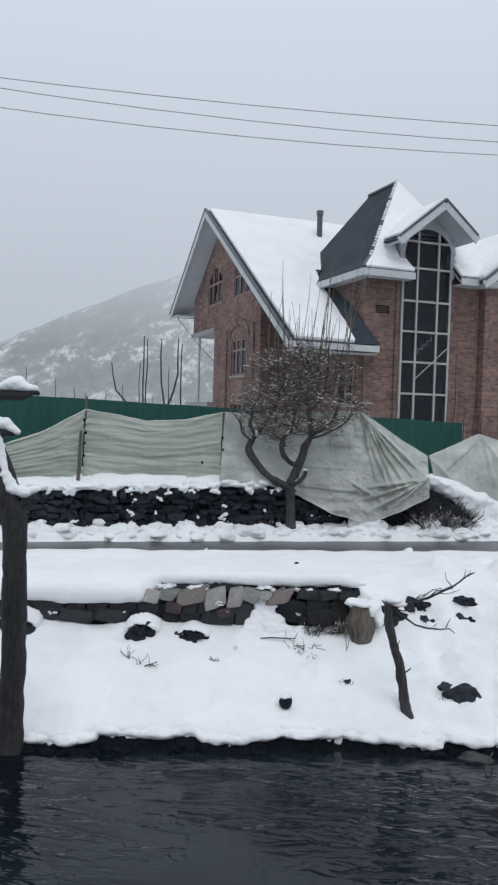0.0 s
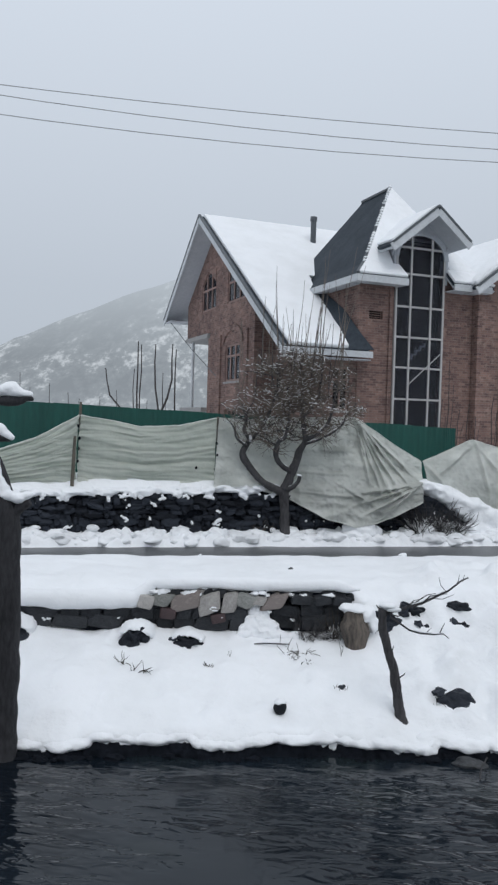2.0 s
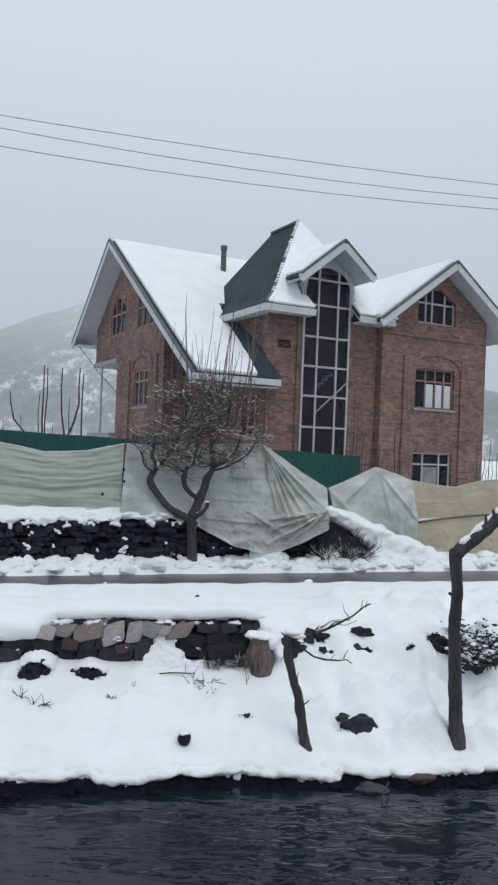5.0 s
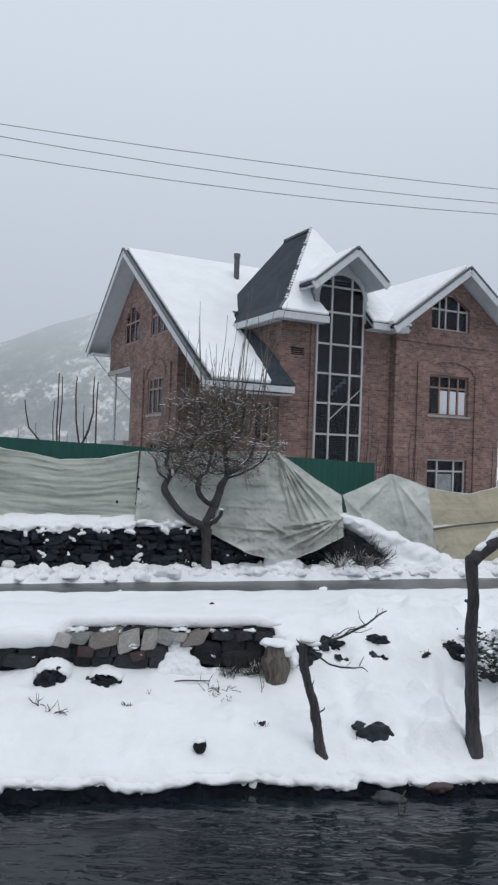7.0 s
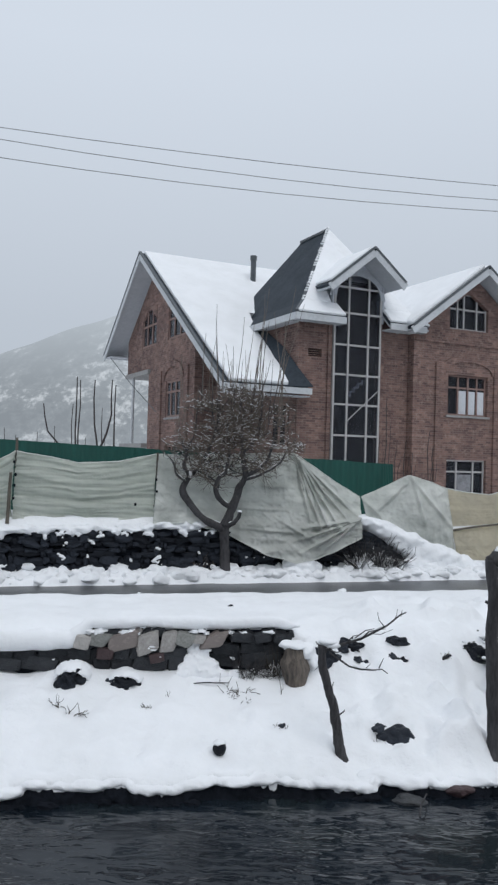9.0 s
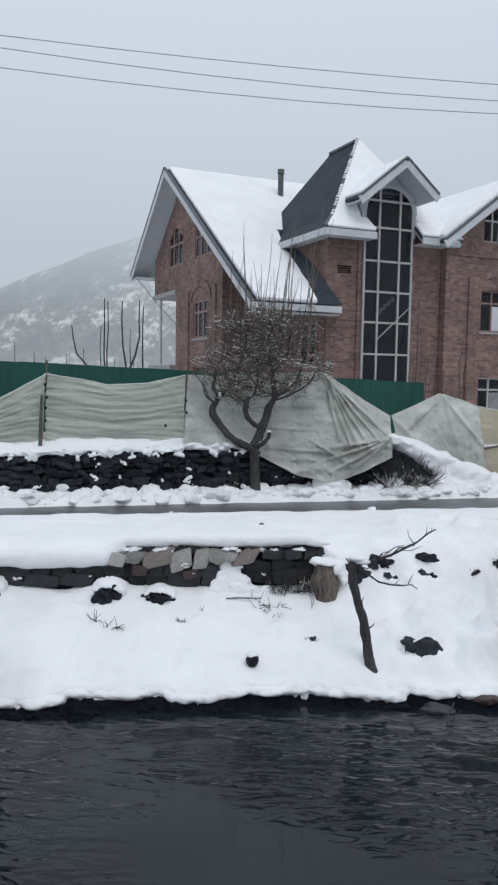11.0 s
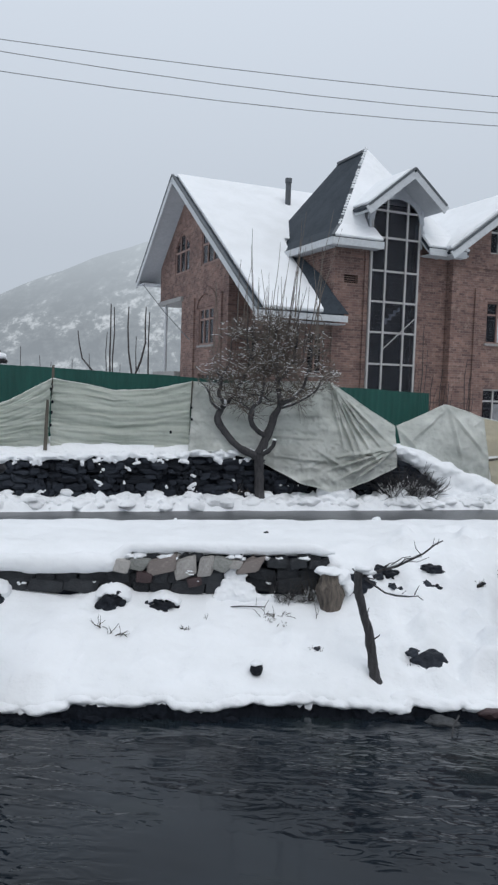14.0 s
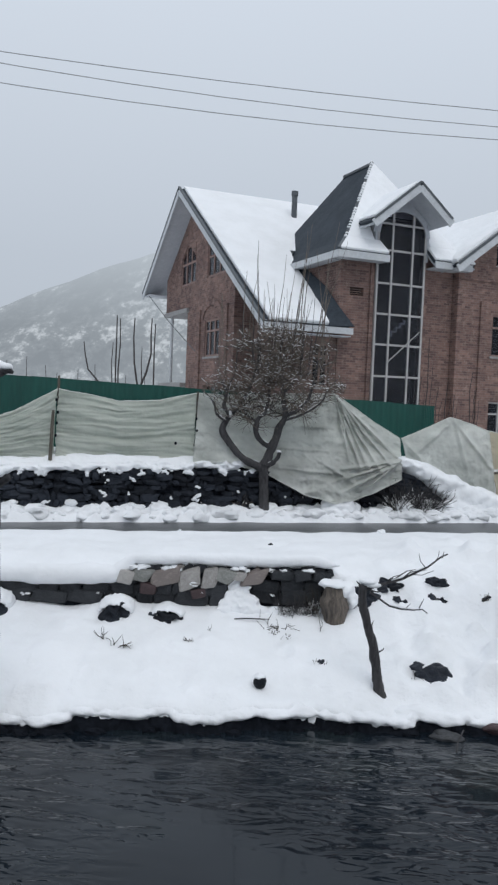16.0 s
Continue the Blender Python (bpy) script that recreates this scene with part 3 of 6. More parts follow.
def window(along, at, s0, s1, z0, z1, cols, rows, material, deep=0.12, bar=0.06, curtain=(), sill=True, cloth=None):
    """A framed window standing in an opening: outer frame, mullions, transoms, one pane per field. cols, rows: inner bar positions."""

    def bx(bm, a0, a1, d0, d1, c0, c1):
        if along == "x":
            box(bm, a0, a1, at + d0, at + d1, c0, c1)
        else:
            box(bm, at + d0, at + d1, a0, a1, c0, c1)

    bm = bmesh.new()
    for a0, a1, c0, c1 in ((s0, s0 + bar, z0, z1), (s1 - bar, s1, z0, z1), (s0 + bar, s1 - bar, z0, z0 + bar), (s0 + bar, s1 - bar, z1 - bar, z1)):
        bx(bm, a0, a1, deep, deep + 0.08, c0, c1)
    root = part("window", bm, material, house)
    for c in cols:
        bm = bmesh.new()
        bx(bm, c - bar / 2, c + bar / 2, deep - 0.005, deep + 0.075, z0 + bar, z1 - bar)
        part("mullion", bm, material, root)
    for r in rows:
        bm = bmesh.new()
        bx(bm, s0 + bar, s1 - bar, deep + 0.004, deep + 0.07, r - bar / 2, r + bar / 2)
        part("transom", bm, material, root)
    cs, rs = [s0, *cols, s1], [z0, *rows, z1]
    for i in range(len(cs) - 1):
        for j in range(len(rs) - 1):
            bm = bmesh.new()
            bx(bm, cs[i] + 0.02, cs[i + 1] - 0.02, deep + 0.03, deep + 0.036, rs[j] + 0.02, rs[j + 1] - 0.02)
            part("pane", bm, GLASS, root).visible_shadow = False
            # curtain is placed before the pane to show in the camera's view
            if (i, j) in curtain:
                bm = bmesh.new()
                bx(bm, cs[i] + 0.06, cs[i + 1] - 0.07, deep + 0.018, deep + 0.026, rs[j] + 0.05, rs[j + 1] - 0.1)
                part("curtain", bm, cloth or CURTAIN, root, "pale curtain behind the glass")
    # a near-black sheet stands in for the unlit room
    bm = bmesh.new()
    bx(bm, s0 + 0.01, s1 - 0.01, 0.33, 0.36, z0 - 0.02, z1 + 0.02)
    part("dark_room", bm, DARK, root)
    if sill:
        bm = bmesh.new()
        bx(bm, s0 - 0.08, s1 + 0.08, -0.05, deep + 0.06, z0 - 0.08, z0 - 0.004)
        part("sill", bm, CONCRETE, root)
    return root


RIDGE, RZ = 8.44, 11.30


def main_z(y):
    return 5.30 + (y + 0.5) * 0.6725 if y < RIDGE else RZ - (y - RIDGE) * 0.742


# --- main gable block ---
GX = -8.4
gable_top = [(4.03, main_z(4.03) - 0.25), (RIDGE, RZ - 0.25), (12.36, main_z(12.36) - 0.25)]
wall("wall", "y", GX, 0.3, (4.03, 12.36), 6.62, gable_top, [(8.45, 10.3, 7.6, 9.25), (5.05, 7.0, 7.6, 8.9)])
wall("wall", "y", GX, 0.3, (4.03, 9.3), GZ, [(4.03, 6.62), (9.3, 6.62)], [(5.5, 7.1, 4.5, 5.95), (5.5, 7.1, 1.9, 3.4)])
wall("wall", "x", 4.03, 0.3, (GX + 0.3, -6.36), GZ, [(GX, main_z(4.03) - 0.25), (-6, main_z(4.03) - 0.25)], [], BRICK_SHADED)
wall("wall", "x", 9.0, 0.3, (GX + 0.3, 4.0), GZ, [(GX, 6.6), (4, 6.6)], [])
wall("wall", "x", 12.06, 0.3, (GX + 0.3, 4.0), 6.75, [(GX, 8.35), (4, 8.35)], [])
window("y", GX, 8.45, 10.3, 7.6, 9.25, (9.05, 9.7), (8.5,), FRAME_BROWN, deep=0.03, bar=0.08, sill=False)
window("y", GX, 5.05, 7.0, 7.6, 8.9, (5.7, 6.35), (8.4,), FRAME_BROWN, deep=0.03, bar=0.08, sill=False)
window("y", GX, 5.5, 7.1, 4.5, 5.95, (6.05, 6.6), (5.5,), FRAME_BROWN, deep=0.04, bar=0.08)
window("y", GX, 5.5, 7.1, 1.9, 3.4, (6.05, 6.6), (2.95,), FRAME_BROWN)
# slanting brick shoulders over the attic windows
for y0, y1, ys, zs in ((8.45, 10.3, 10.3, 9.25), (8.45, 10.3, 8.45, 9.25), (5.05, 7.0, 5.05, 8.9)):
    bm = bmesh.new()
    d = -1 if ys == y1 else 1
    pts = [(ys, zs), (ys, zs - 0.55), (ys + d * 0.8, zs)]
    f = [bm.verts.new((GX - 0.02, a, b)) for a, b in pts]
    b = [bm.verts.new((GX + 0.2, a, c)) for a, c in pts]
    bm.faces.new(f), bm.faces.new(b[::-1])
    for i in range(3):
        bm.faces.new((f[i], b[i], b[(i + 1) % 3], f[(i + 1) % 3]))
    bmesh.ops.recalc_face_normals(bm, faces=bm.faces[:])
    part("window_shoulder", bm, BRICK, house)


def brick_arch(along, at, c, z, r, rise, proud=0.05):
    """A proud segmental arch of brick over a window."""
    bm = bmesh.new()
    ring = []
    for i in range(13):
        a = math.pi * i / 12
        ring.append([(c + math.cos(a) * rr, z + math.sin(a) * (rise + rr - r)) for rr in (r, r + 0.24)])
    for p, q in zip(ring, ring[1:]):
        quad = [p[0], p[1], q[1], q[0]]
        f = [bm.verts.new((s, at - proud, zz) if along == "x" else (at - proud, s, zz)) for s, zz in quad]
        b = [bm.verts.new((s, at + 0.02, zz) if along == "x" else (at + 0.02, s, zz)) for s, zz in quad]
        bm.faces.new(f), bm.faces.new(b[::-1])
        for i in range(4):
            j = (i + 1) % 4
            bm.faces.new((f[i], b[i], b[j], f[j]))
    bmesh.ops.recalc_face_normals(bm, faces=bm.faces[:])
    part("brick_arch", bm, BRICK, house)


brick_arch("y", GX, 6.3, 5.98, 0.95, 0.5)
# brick piers beside the lower gable windows
for y in (4.75, 7.75):
    part("brick_pier", boxm(GX - 0.07, GX + 0.02, y - 0.18, y + 0.18, GZ, 6.4), BRICK, house)
# open corner: floor slab, post and ledge
part("floor_slab", boxm(GX - 0.12, 4.0, 9.1, 12.3, 6.43, 6.61), CONCRETE, house, "grey concrete slab over the open corner")
bm = bmesh.new()
tube(bm, [(GX + 0.05, 11.6, GZ), (GX + 0.05, 11.6, 6.45)], [0.07, 0.07], 10)
part("porch_post", bm, WHITE_PAINT, house)
part("porch_floor", boxm(GX - 0.25, 4.0, 9.32, 12.5, 3.3, 3.48), CONCRETE, house)

bm = bmesh.new()
tube(bm, [(GX - 0.7, 13.0, 7.5), (GX - 0.4, 10.6, 6.1), (GX - 0.1, 7.9, 4.75)], [0.018, 0.018, 0.018], 5)
part("stay_cable", bm, TRIM, house, "slack dark cable from eave to wall")

# --- lower bay beside the gable, under the long roof slope ---
EX = -7.55
wall("wall", "y", EX, 0.3, (0.05, 4.03), GZ, [(0.05, main_z(0.05) - 0.25), (4.03, main_z(4.03) - 0.25)], [], BRICK_SHADED)
wall("wall", "x", 0.05, 0.3, (EX + 0.3, -6.36), GZ, [(EX, main_z(0.05) - 0.25), (-6, main_z(0.05) - 0.25)], [(-7.2, -6.6, 3.4, 4.8)], BRICK_SHADED)
window("x", 0.05, -7.2, -6.6, 3.4, 4.8, (-6.9,), (4.4,), FRAME_BROWN)

# --- stair tower with the tall window ---
TX0, TX1, TC = -6.36, -1.9, -4.12
SX0, SX1 = -5.08, -3.17
wall("wall", "x", 0.0, 0.3, (TX0, SX0), GZ, [(TX0, 8.0), (SX0, 8.0)], [(-5.98, -5.46, 6.44, 6.70)])
wall("wall", "x", 0.0, 0.3, (SX1, TX1), GZ, [(SX1, 8.0), (TX1, 8.0)], [])
wall("wall", "y", TX0, 0.3, (0.3, 6.0), GZ, [(0.3, 7.9), (6.0, 7.9)], [], BRICK_SHADED)
wall("wall", "y", TX1 - 0.3, 0.3, (0.3, 6.0), GZ, [(0.3, 7.9), (6.0, 7.9)], [], BRICK_SHADED)
# near-black sheet painting the shade inside the vent
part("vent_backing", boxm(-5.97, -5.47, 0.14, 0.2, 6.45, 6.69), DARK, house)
for k in range(3):
    part("vent_slat", boxm(-5.97, -5.47, 0.06, 0.10, 6.49 + 0.07 * k, 6.515 + 0.07 * k), BRICK_SHADED, house)
part("brick_pier", boxm(SX0 - 0.16, SX0 - 0.02, -0.07, 0.02, GZ, 7.6), BRICK, house)
part("brick_pier", boxm(SX1 + 0.02, SX1 + 0.16, -0.07, 0.02, GZ, 7.9), BRICK, house)
zrows = (1.78, 2.80, 3.84, 4.89, 5.90, 6.91, 8.0)
strip_win = window("x", -0.16, SX0, SX1, GZ, 8.9, (-4.50, -3.70), zrows, FRAME_GREY, deep=0.02, bar=0.064, sill=False)
# arched head of the tall window
bm = bmesh.new()
NA = 16
arc = [(TC + 0.95 * math.cos(math.pi * i / NA), 8.55 + 0.80 * math.sin(math.pi * i / NA)) for i in range(NA + 1)]
f = [bm.verts.new((x, -0.105, z)) for x, z in arc]
bm.faces.new(f)
part("arched_pane", bm, GLASS, strip_win)
bm = bmesh.new()
for p, q in zip(arc, arc[1:]):
    beam(bm, (p[0], -0.12, p[1]), (q[0], -0.12, q[1]), 0.09, 0.11)
part("arched_frame", bm, SOFFIT, strip_win, "grey arched window head")
for x in (-4.50, -3.70):
    part("mullion", boxm(x - 0.037, x + 0.037, -0.145, -0.07, 8.86, 9.22), FRAME_GREY, strip_win)
# cheeks and gable board of the dormer
for x in (SX0 - 0.09, SX1 + 0.02):
    part("dormer_cheek", boxm(x, x + 0.07, -0.14, 1.6, 7.75, 9.0), SOFFIT, house)
bm = bmesh.new()
rim = [(TC + 1.0 * math.cos(math.pi * i / NA), 8.55 + 0.85 * math.sin(math.pi * i / NA)) for i in range(NA + 1)]
outer = [(-3.0, 8.55)] + [(x, min(z + 2, 9.98 - (0.8 * (TC - x) if x < TC else 0.8 * (x - TC)))) for x, z in rim[1:-1]] + [(-5.25, 8.55)]
for i in range(NA):
    quad = [rim[i], rim[i + 1], outer[i + 1], outer[i]]
    fv = [bm.verts.new((x, -0.09, z)) for x, z in quad]
    bm.faces.new(fv)
part("dormer_gable", bm, SOFFIT, house)
# shallow zigzag stair and pole, placed to fit the camera's view of the window
bm = bmesh.new()
for k in range(4):
    x, z = -4.44 + 0.165 * k, 5.19 + 0.145 * k
    box(bm, x, x + 0.2, 0.04, 0.14, z, z + 0.05)
    box(bm, x + 0.165, x + 0.2, 0.04, 0.14, z + 0.05, z + 0.15)
part("stair", bm, SOFFIT, house)
# the loose pole stands just before the glass
bm = bmesh.new()
tube(bm, [(-4.55, -0.19, 4.3), (-3.3, -0.19, 5.4)], [0.018, 0.018], 6)
part("brace_pole", bm, FRAME_GREY, house)

# --- right wing ---
WY, WX0, WX1, WC = -0.3, -1.88, 3.04, 0.8


def wing_z(x):
    return 10.06 - 0.742 * abs(x - WC)


wall("wall", "x", WY, 0.3, (WX0, WX1), GZ, [(WX0, wing_z(WX0) - 0.25), (WC, 9.81), (WX1, wing_z(WX1) - 0.25)],
     [(-0.33, 1.52, 1.7, 3.13), (-0.33, 1.52, 4.74, 6.2), (-0.32, 1.48, 7.86, 9.2)])
wall("wall", "y", WX0, 0.3, (WY + 0.3, 8.0), GZ, [(WY, wing_z(WX0) - 0.25), (8, wing_z(WX0) - 0.25)], [], BRICK_SHADED)
wall("wall", "y", WX1 - 0.3, 0.3, (WY + 0.3, 8.0), GZ, [(WY, wing_z(WX1) - 0.25), (8, wing_z(WX1) - 0.25)], [], BRICK_SHADED)
window("x", WY, -0.33, 1.52, 1.7, 3.13, (0.22, 1.0), (2.7,), FRAME_GREY, curtain=((1, 0),), cloth=CURTAIN_GREY)
window("x", WY, -0.33, 1.52, 4.74, 6.2, (0.22, 0.68, 1.1), (5.75,), FRAME_BROWN, curtain=((1, 0), (2, 0), (3, 0)))
window("x", WY, -0.32, 1.48, 7.86, 9.2, (0.12, 0.42, 1.02), (8.62,), FRAME_GREY, sill=False)
# brick shoulders that give the attic window its pointed head
for xs, d in ((-0.32, 1), (1.48, -1)):
    bm = bmesh.new()
    pts = [(xs, 9.2), (xs, 8.66), (xs + d * 0.82, 9.2)]
    f = [bm.verts.new((a, WY - 0.02, b)) for a, b in pts]
    b = [bm.verts.new((a, WY + 0.22, c)) for a, c in pts]
    bm.faces.new(f), bm.faces.new(b[::-1])
    for i in range(3):
        bm.faces.new((f[i], b[i], b[(i + 1) % 3], f[(i + 1) % 3]))
    bmesh.ops.recalc_face_normals(bm, faces=bm.faces[:])
    part("window_shoulder", bm, BRICK, house)
brick_arch("x", WY, 0.6, 6.25, 1.1, 0.45)
for x in (-0.75, 1.95):
    part("brick_pier", boxm(x - 0.17, x + 0.17, WY - 0.07, WY + 0.02, GZ, 6.6), BRICK, house)
part("brick_band", boxm(WX0 + 0.05, WX1 - 0.05, WY - 0.05, WY + 0.02, 7.30, 7.42), BRICK, house)
# --- roofs ---
T = 0.16
OV = -9.19
R = dict(
    main_front=[(OV, RIDGE, RZ), (6, RIDGE, RZ), (6, 4, main_z(4)), (-6.2, 4, main_z(4)), (-6.2, -0.5, main_z(-0.5)), (OV, -0.5, main_z(-0.5))],
    main_back=[(OV, RIDGE, RZ), (6, RIDGE, RZ), (6, 13.44, main_z(13.44)), (OV, 13.44, main_z(13.44))],
    wing_left=[(WC, -1.0, 10.06), (WC, 6.6, 10.06), (-2.45, 6.6, wing_z(-2.45)), (-2.45, -1.0, wing_z(-2.45))],
    wing_right=[(WC, -1.0, 10.06), (WC, 6.6, 10.06), (4.05, 6.6, wing_z(4.05)), (4.05, -1.0, wing_z(4.05))],
    tower_left=[(TC, 2.04, 11.4), (TC, 4.01, 11.4), (-6.27, 6.1, 8.2), (-6.27, -0.1, 8.2)],
    tower_left_foot=[(-6.27, -0.1, 8.2), (-6.27, 6.1, 8.2), (-6.77, 6.6, 7.74), (-6.77, -0.6, 7.74)],
    tower_front=[(TC, 2.04, 11.4), (-6.27, -0.1, 8.2), (-5.22, -0.1, 8.2), (-5.22, 0.6, 9.2467), (-3.03, 0.6, 9.2467), (-3.03, -0.1, 8.2), (-1.97, -0.1, 8.2)],
    tower_foot=[(-6.27, -0.1, 8.2), (-5.0, -0.1, 8.2), (-4.93, -0.6, 7.74), (-6.77, -0.6, 7.74)],
    tower_foot_right=[(-3.13, -0.1, 8.2), (-1.97, -0.1, 8.2), (-1.47, -0.6, 7.74), (-3.13, -0.6, 7.74)],
    tower_right=[(TC, 2.04, 11.4), (TC, 4.01, 11.4), (-1.97, 6.1, 8.2), (-1.97, -0.1, 8.2)],
    tower_right_foot=[(-1.97, -0.1, 8.2), (-1.97, 6.1, 8.2), (-1.47, 6.6, 7.74), (-1.47, -0.6, 7.74)],
    dormer_left=[(TC, -1.0, 10.05), (TC, 1.2, 10.05), (-5.64, 0.3, 8.834), (-5.78, -0.3, 8.72), (-5.78, -1.0, 8.72)],
    dormer_right=[(TC, -1.0, 10.05), (TC, 1.2, 10.05), (-2.85, 0.5, 9.04), (-2.85, -1.0, 9.04)],
)
for k, pts in R.items():
    bm = bmesh.new()
    slab(bm, pts, 0.09, up=False)
    part("roof_slope", bm, SLATE, house, "bare dark slate roof slope" if k.startswith("tower_left") else "")
    bm = bmesh.new()
    slab(bm, [(x, y, z - 0.115) for x, y, z in pts], 0.06, up=False)
    part("soffit_board", bm, SOFFIT, house)


# bare slate apron leaning against the tower's side
bm = bmesh.new()
low_edge = [bm.verts.new((-6.98, y, main_z(y) + 0.02)) for y in (-0.48, 0.9, 2.6)]
high_edge = [bm.verts.new(p) for p in ((-6.02, -0.48, main_z(-0.48) + 0.06), (-6.40, 0.9, main_z(0.9) + 0.55), (-6.40, 2.6, main_z(2.6) + 0.3))]
corner = bm.verts.new((-6.40, -0.03, main_z(-0.03) + 0.45))
for f in ((low_edge[0], high_edge[0], corner), (low_edge[0], corner, high_edge[1], low_edge[1]), (low_edge[1], high_edge[1], high_edge[2], low_edge[2])):
    bm.faces.new(f)
bmesh.ops.recalc_face_normals(bm, faces=bm.faces[:])
bmesh.ops.solidify(bm, geom=bm.faces[:], thickness=0.03)
part("slate_apron", bm, SLATE, house, "bare dark slate apron beside the tower")


def board(p, q, h=0.24, w=0.05, m=None, name="fascia_board"):
    bm = bmesh.new()
    beam(bm, p, q, w, h)
    return part(name, bm, m or WHITE_PAINT, house)


def rake(a, b, off):
    """A pale barge board with a dark metal edge along a roof's sloping end."""
    a, b = Vector(a) + Vector(off), Vector(b) + Vector(off)
    board(a - Vector((0, 0, 0.12)), b - Vector((0, 0, 0.12)), 0.26)
    board(a + Vector((0, 0, 0.04)), b + Vector((0, 0, 0.04)), 0.07, 0.09, TRIM, "edge_trim")


rake((OV, RIDGE, RZ), (OV, -0.55, main_z(-0.55)), (-0.03, 0, 0))
rake((OV, RIDGE, RZ), (OV, 13.5, main_z(13.5)), (-0.03, 0, 0))
rake((WC, -1.0, 10.06), (-2.5, -1.0, wing_z(-2.5)), (0, -0.03, 0))
rake((WC, -1.0, 10.06), (4.1, -1.0, wing_z(4.1)), (0, -0.03, 0))
rake((TC, -1.0, 10.05), (-5.80, -1.0, 8.70), (0, -0.03, 0))
rake((TC, -1.0, 10.05), (-2.83, -1.0, 9.02), (0, -0.03, 0))
board((OV, -0.53, main_z(-0.5) - 0.1), (-6.1, -0.53, main_z(-0.5) - 0.1), 0.2)
board((-6.8, -0.62, 7.62), (-6.8, 6.0, 7.62), 0.22)
board((-6.8, -0.63, 7.62), (-4.91, -0.63, 7.62), 0.22)
board((-3.13, -0.63, 7.62), (-1.6, -0.63, 7.62), 0.22)
# flat soffits under the eaves
part("soffit", boxm(-6.78, -4.93, -0.6, -0.17, 7.52, 7.55), SOFFIT, house)
part("soffit", boxm(-6.78, TX0, 0.0, 6.0, 7.52, 7.55), SOFFIT, house)
part("soffit", boxm(-3.1, -1.6, -0.6, 0.0, 7.52, 7.55), SOFFIT, house)
part("soffit", boxm(OV, -6.15, -0.5, 0.05, 5.02, 5.05), SOFFIT, house)
part("soffit", boxm(OV, GX, 12.36, 13.44, 7.42, 7.46), SOFFIT, house)
# hip caps
for a, b in (((TC, 2.04, 11.43), (-6.27, -0.1, 8.24)), ((-6.27, -0.1, 8.24), (-6.77, -0.6, 7.78)), ((TC, 2.04, 11.43), (TC, 4.01, 11.43))):
    board(a, b, 0.08, 0.12, TRIM, "hip_cap")
# broken line of snow along the hip
bm = bmesh.new()
for k in range(30):
    f = k / 29
    a, b = Vector((TC, 2.04, 11.46)), Vector((-6.27, -0.1, 8.27))
    if noise.noise((f * 9, 2, 0)) > -0.25:
        blob(bm, a.lerp(b, f) + Vector((0, 0, 0.03)), (0.07, 0.07, 0.05), k, 1, 0.7, 1.6)
tagged(smooth(part("hip_snow", bm, SNOW, house)), kind="stuff")
# stove pipe on the roof
pipe = thing("chimney_pipe", HOUSE @ pose(-4.77, 6.9, 10.22), "dark metal stove pipe standing on the snowy roof", "chimney")
bm = bmesh.new()
tube(bm, [(0, 0, 0), (0, 0, 1.08)], [0.115, 0.115], 14)
part("pipe", bm, TRIM, pipe)
bm = bmesh.new()
tube(bm, [(0, 0, 1.04), (0, 0, 1.22)], [0.14, 0.14], 14)
part("collar", bm, TRIM, pipe)


def roof_snow(polys, thick, label):
    """Snow lying on roof slopes, with a soft uneven top."""
    bm = bmesh.new()
    for pts in polys:
        slab(bm, pts, thick)
    bmesh.ops.bevel(bm, geom=bm.edges[:], offset=thick * 0.45, segments=2, affect="EDGES", profile=0.6)
    solo("roof_snow", bm, SNOW, label, "snow", kind="stuff", m=HOUSE)


def up(pts, d=0.012):
    return [(x, y, z + d) for x, y, z in pts]


mf = [(OV + 0.16, RIDGE + 0.1, RZ), (6, RIDGE + 0.1, RZ), (6, 4, main_z(4)), (-6.4, 4, main_z(4)), (-6.62, 2.8, main_z(2.8)), (-6.78, 0.7, main_z(0.7)), (-6.95, -0.46, main_z(-0.46)), (OV + 0.16, -0.46, main_z(-0.46))]
roof_snow([up(mf)], 0.15, "thick white snow on the long roof slope")
wl_ = [(WC, -0.9, 10.06), (WC, 6.6, 10.06), (-2.4, 6.6, wing_z(-2.4)), (-2.4, -0.9, wing_z(-2.4))]
wr_ = [(WC, -0.9, 10.06), (WC, 6.6, 10.06), (4.0, 6.6, wing_z(4.0)), (4.0, -0.9, wing_z(4.0))]
roof_snow([up(wl_), up(wr_)], 0.18, "white snow on the wing's gabled roof")
roof_snow([up(R["tower_front"]), up(R["tower_foot"]), up(R["tower_foot_right"]), up(R["tower_right"]), up(R["tower_right_foot"])], 0.1, "thin snow on the steep tower roof")
roof_snow([up([(TC, -0.9, 10.05), (TC, 1.2, 10.05), (-5.56, 0.3, 8.875), (-5.68, -0.9, 8.802)]), up([(TC, -0.9, 10.05), (TC, 1.2, 10.05), (-2.9, 0.5, 9.08), (-2.9, -0.9, 9.08)])], 0.1, "snow on the dormer roof")

def merge(ob, voxel=0.035, rounds=3):
    """Melts a heap of lumps into one soft skin."""
    m = ob.modifiers.new("melt", "REMESH")
    m.mode, m.voxel_size, m.use_smooth_shade = "VOXEL", voxel, True
    m = ob.modifiers.new("soften", "SMOOTH")
    m.factor, m.iterations = 0.5, rounds
    return ob


# ================= garden fence of tarpaulins =================
rng = random.Random(7)
HEM = varied("pale_hem", (0.55, 0.57, 0.53), (0.8, 0.81, 0.77), 0.7, 2, 12, 0.2)


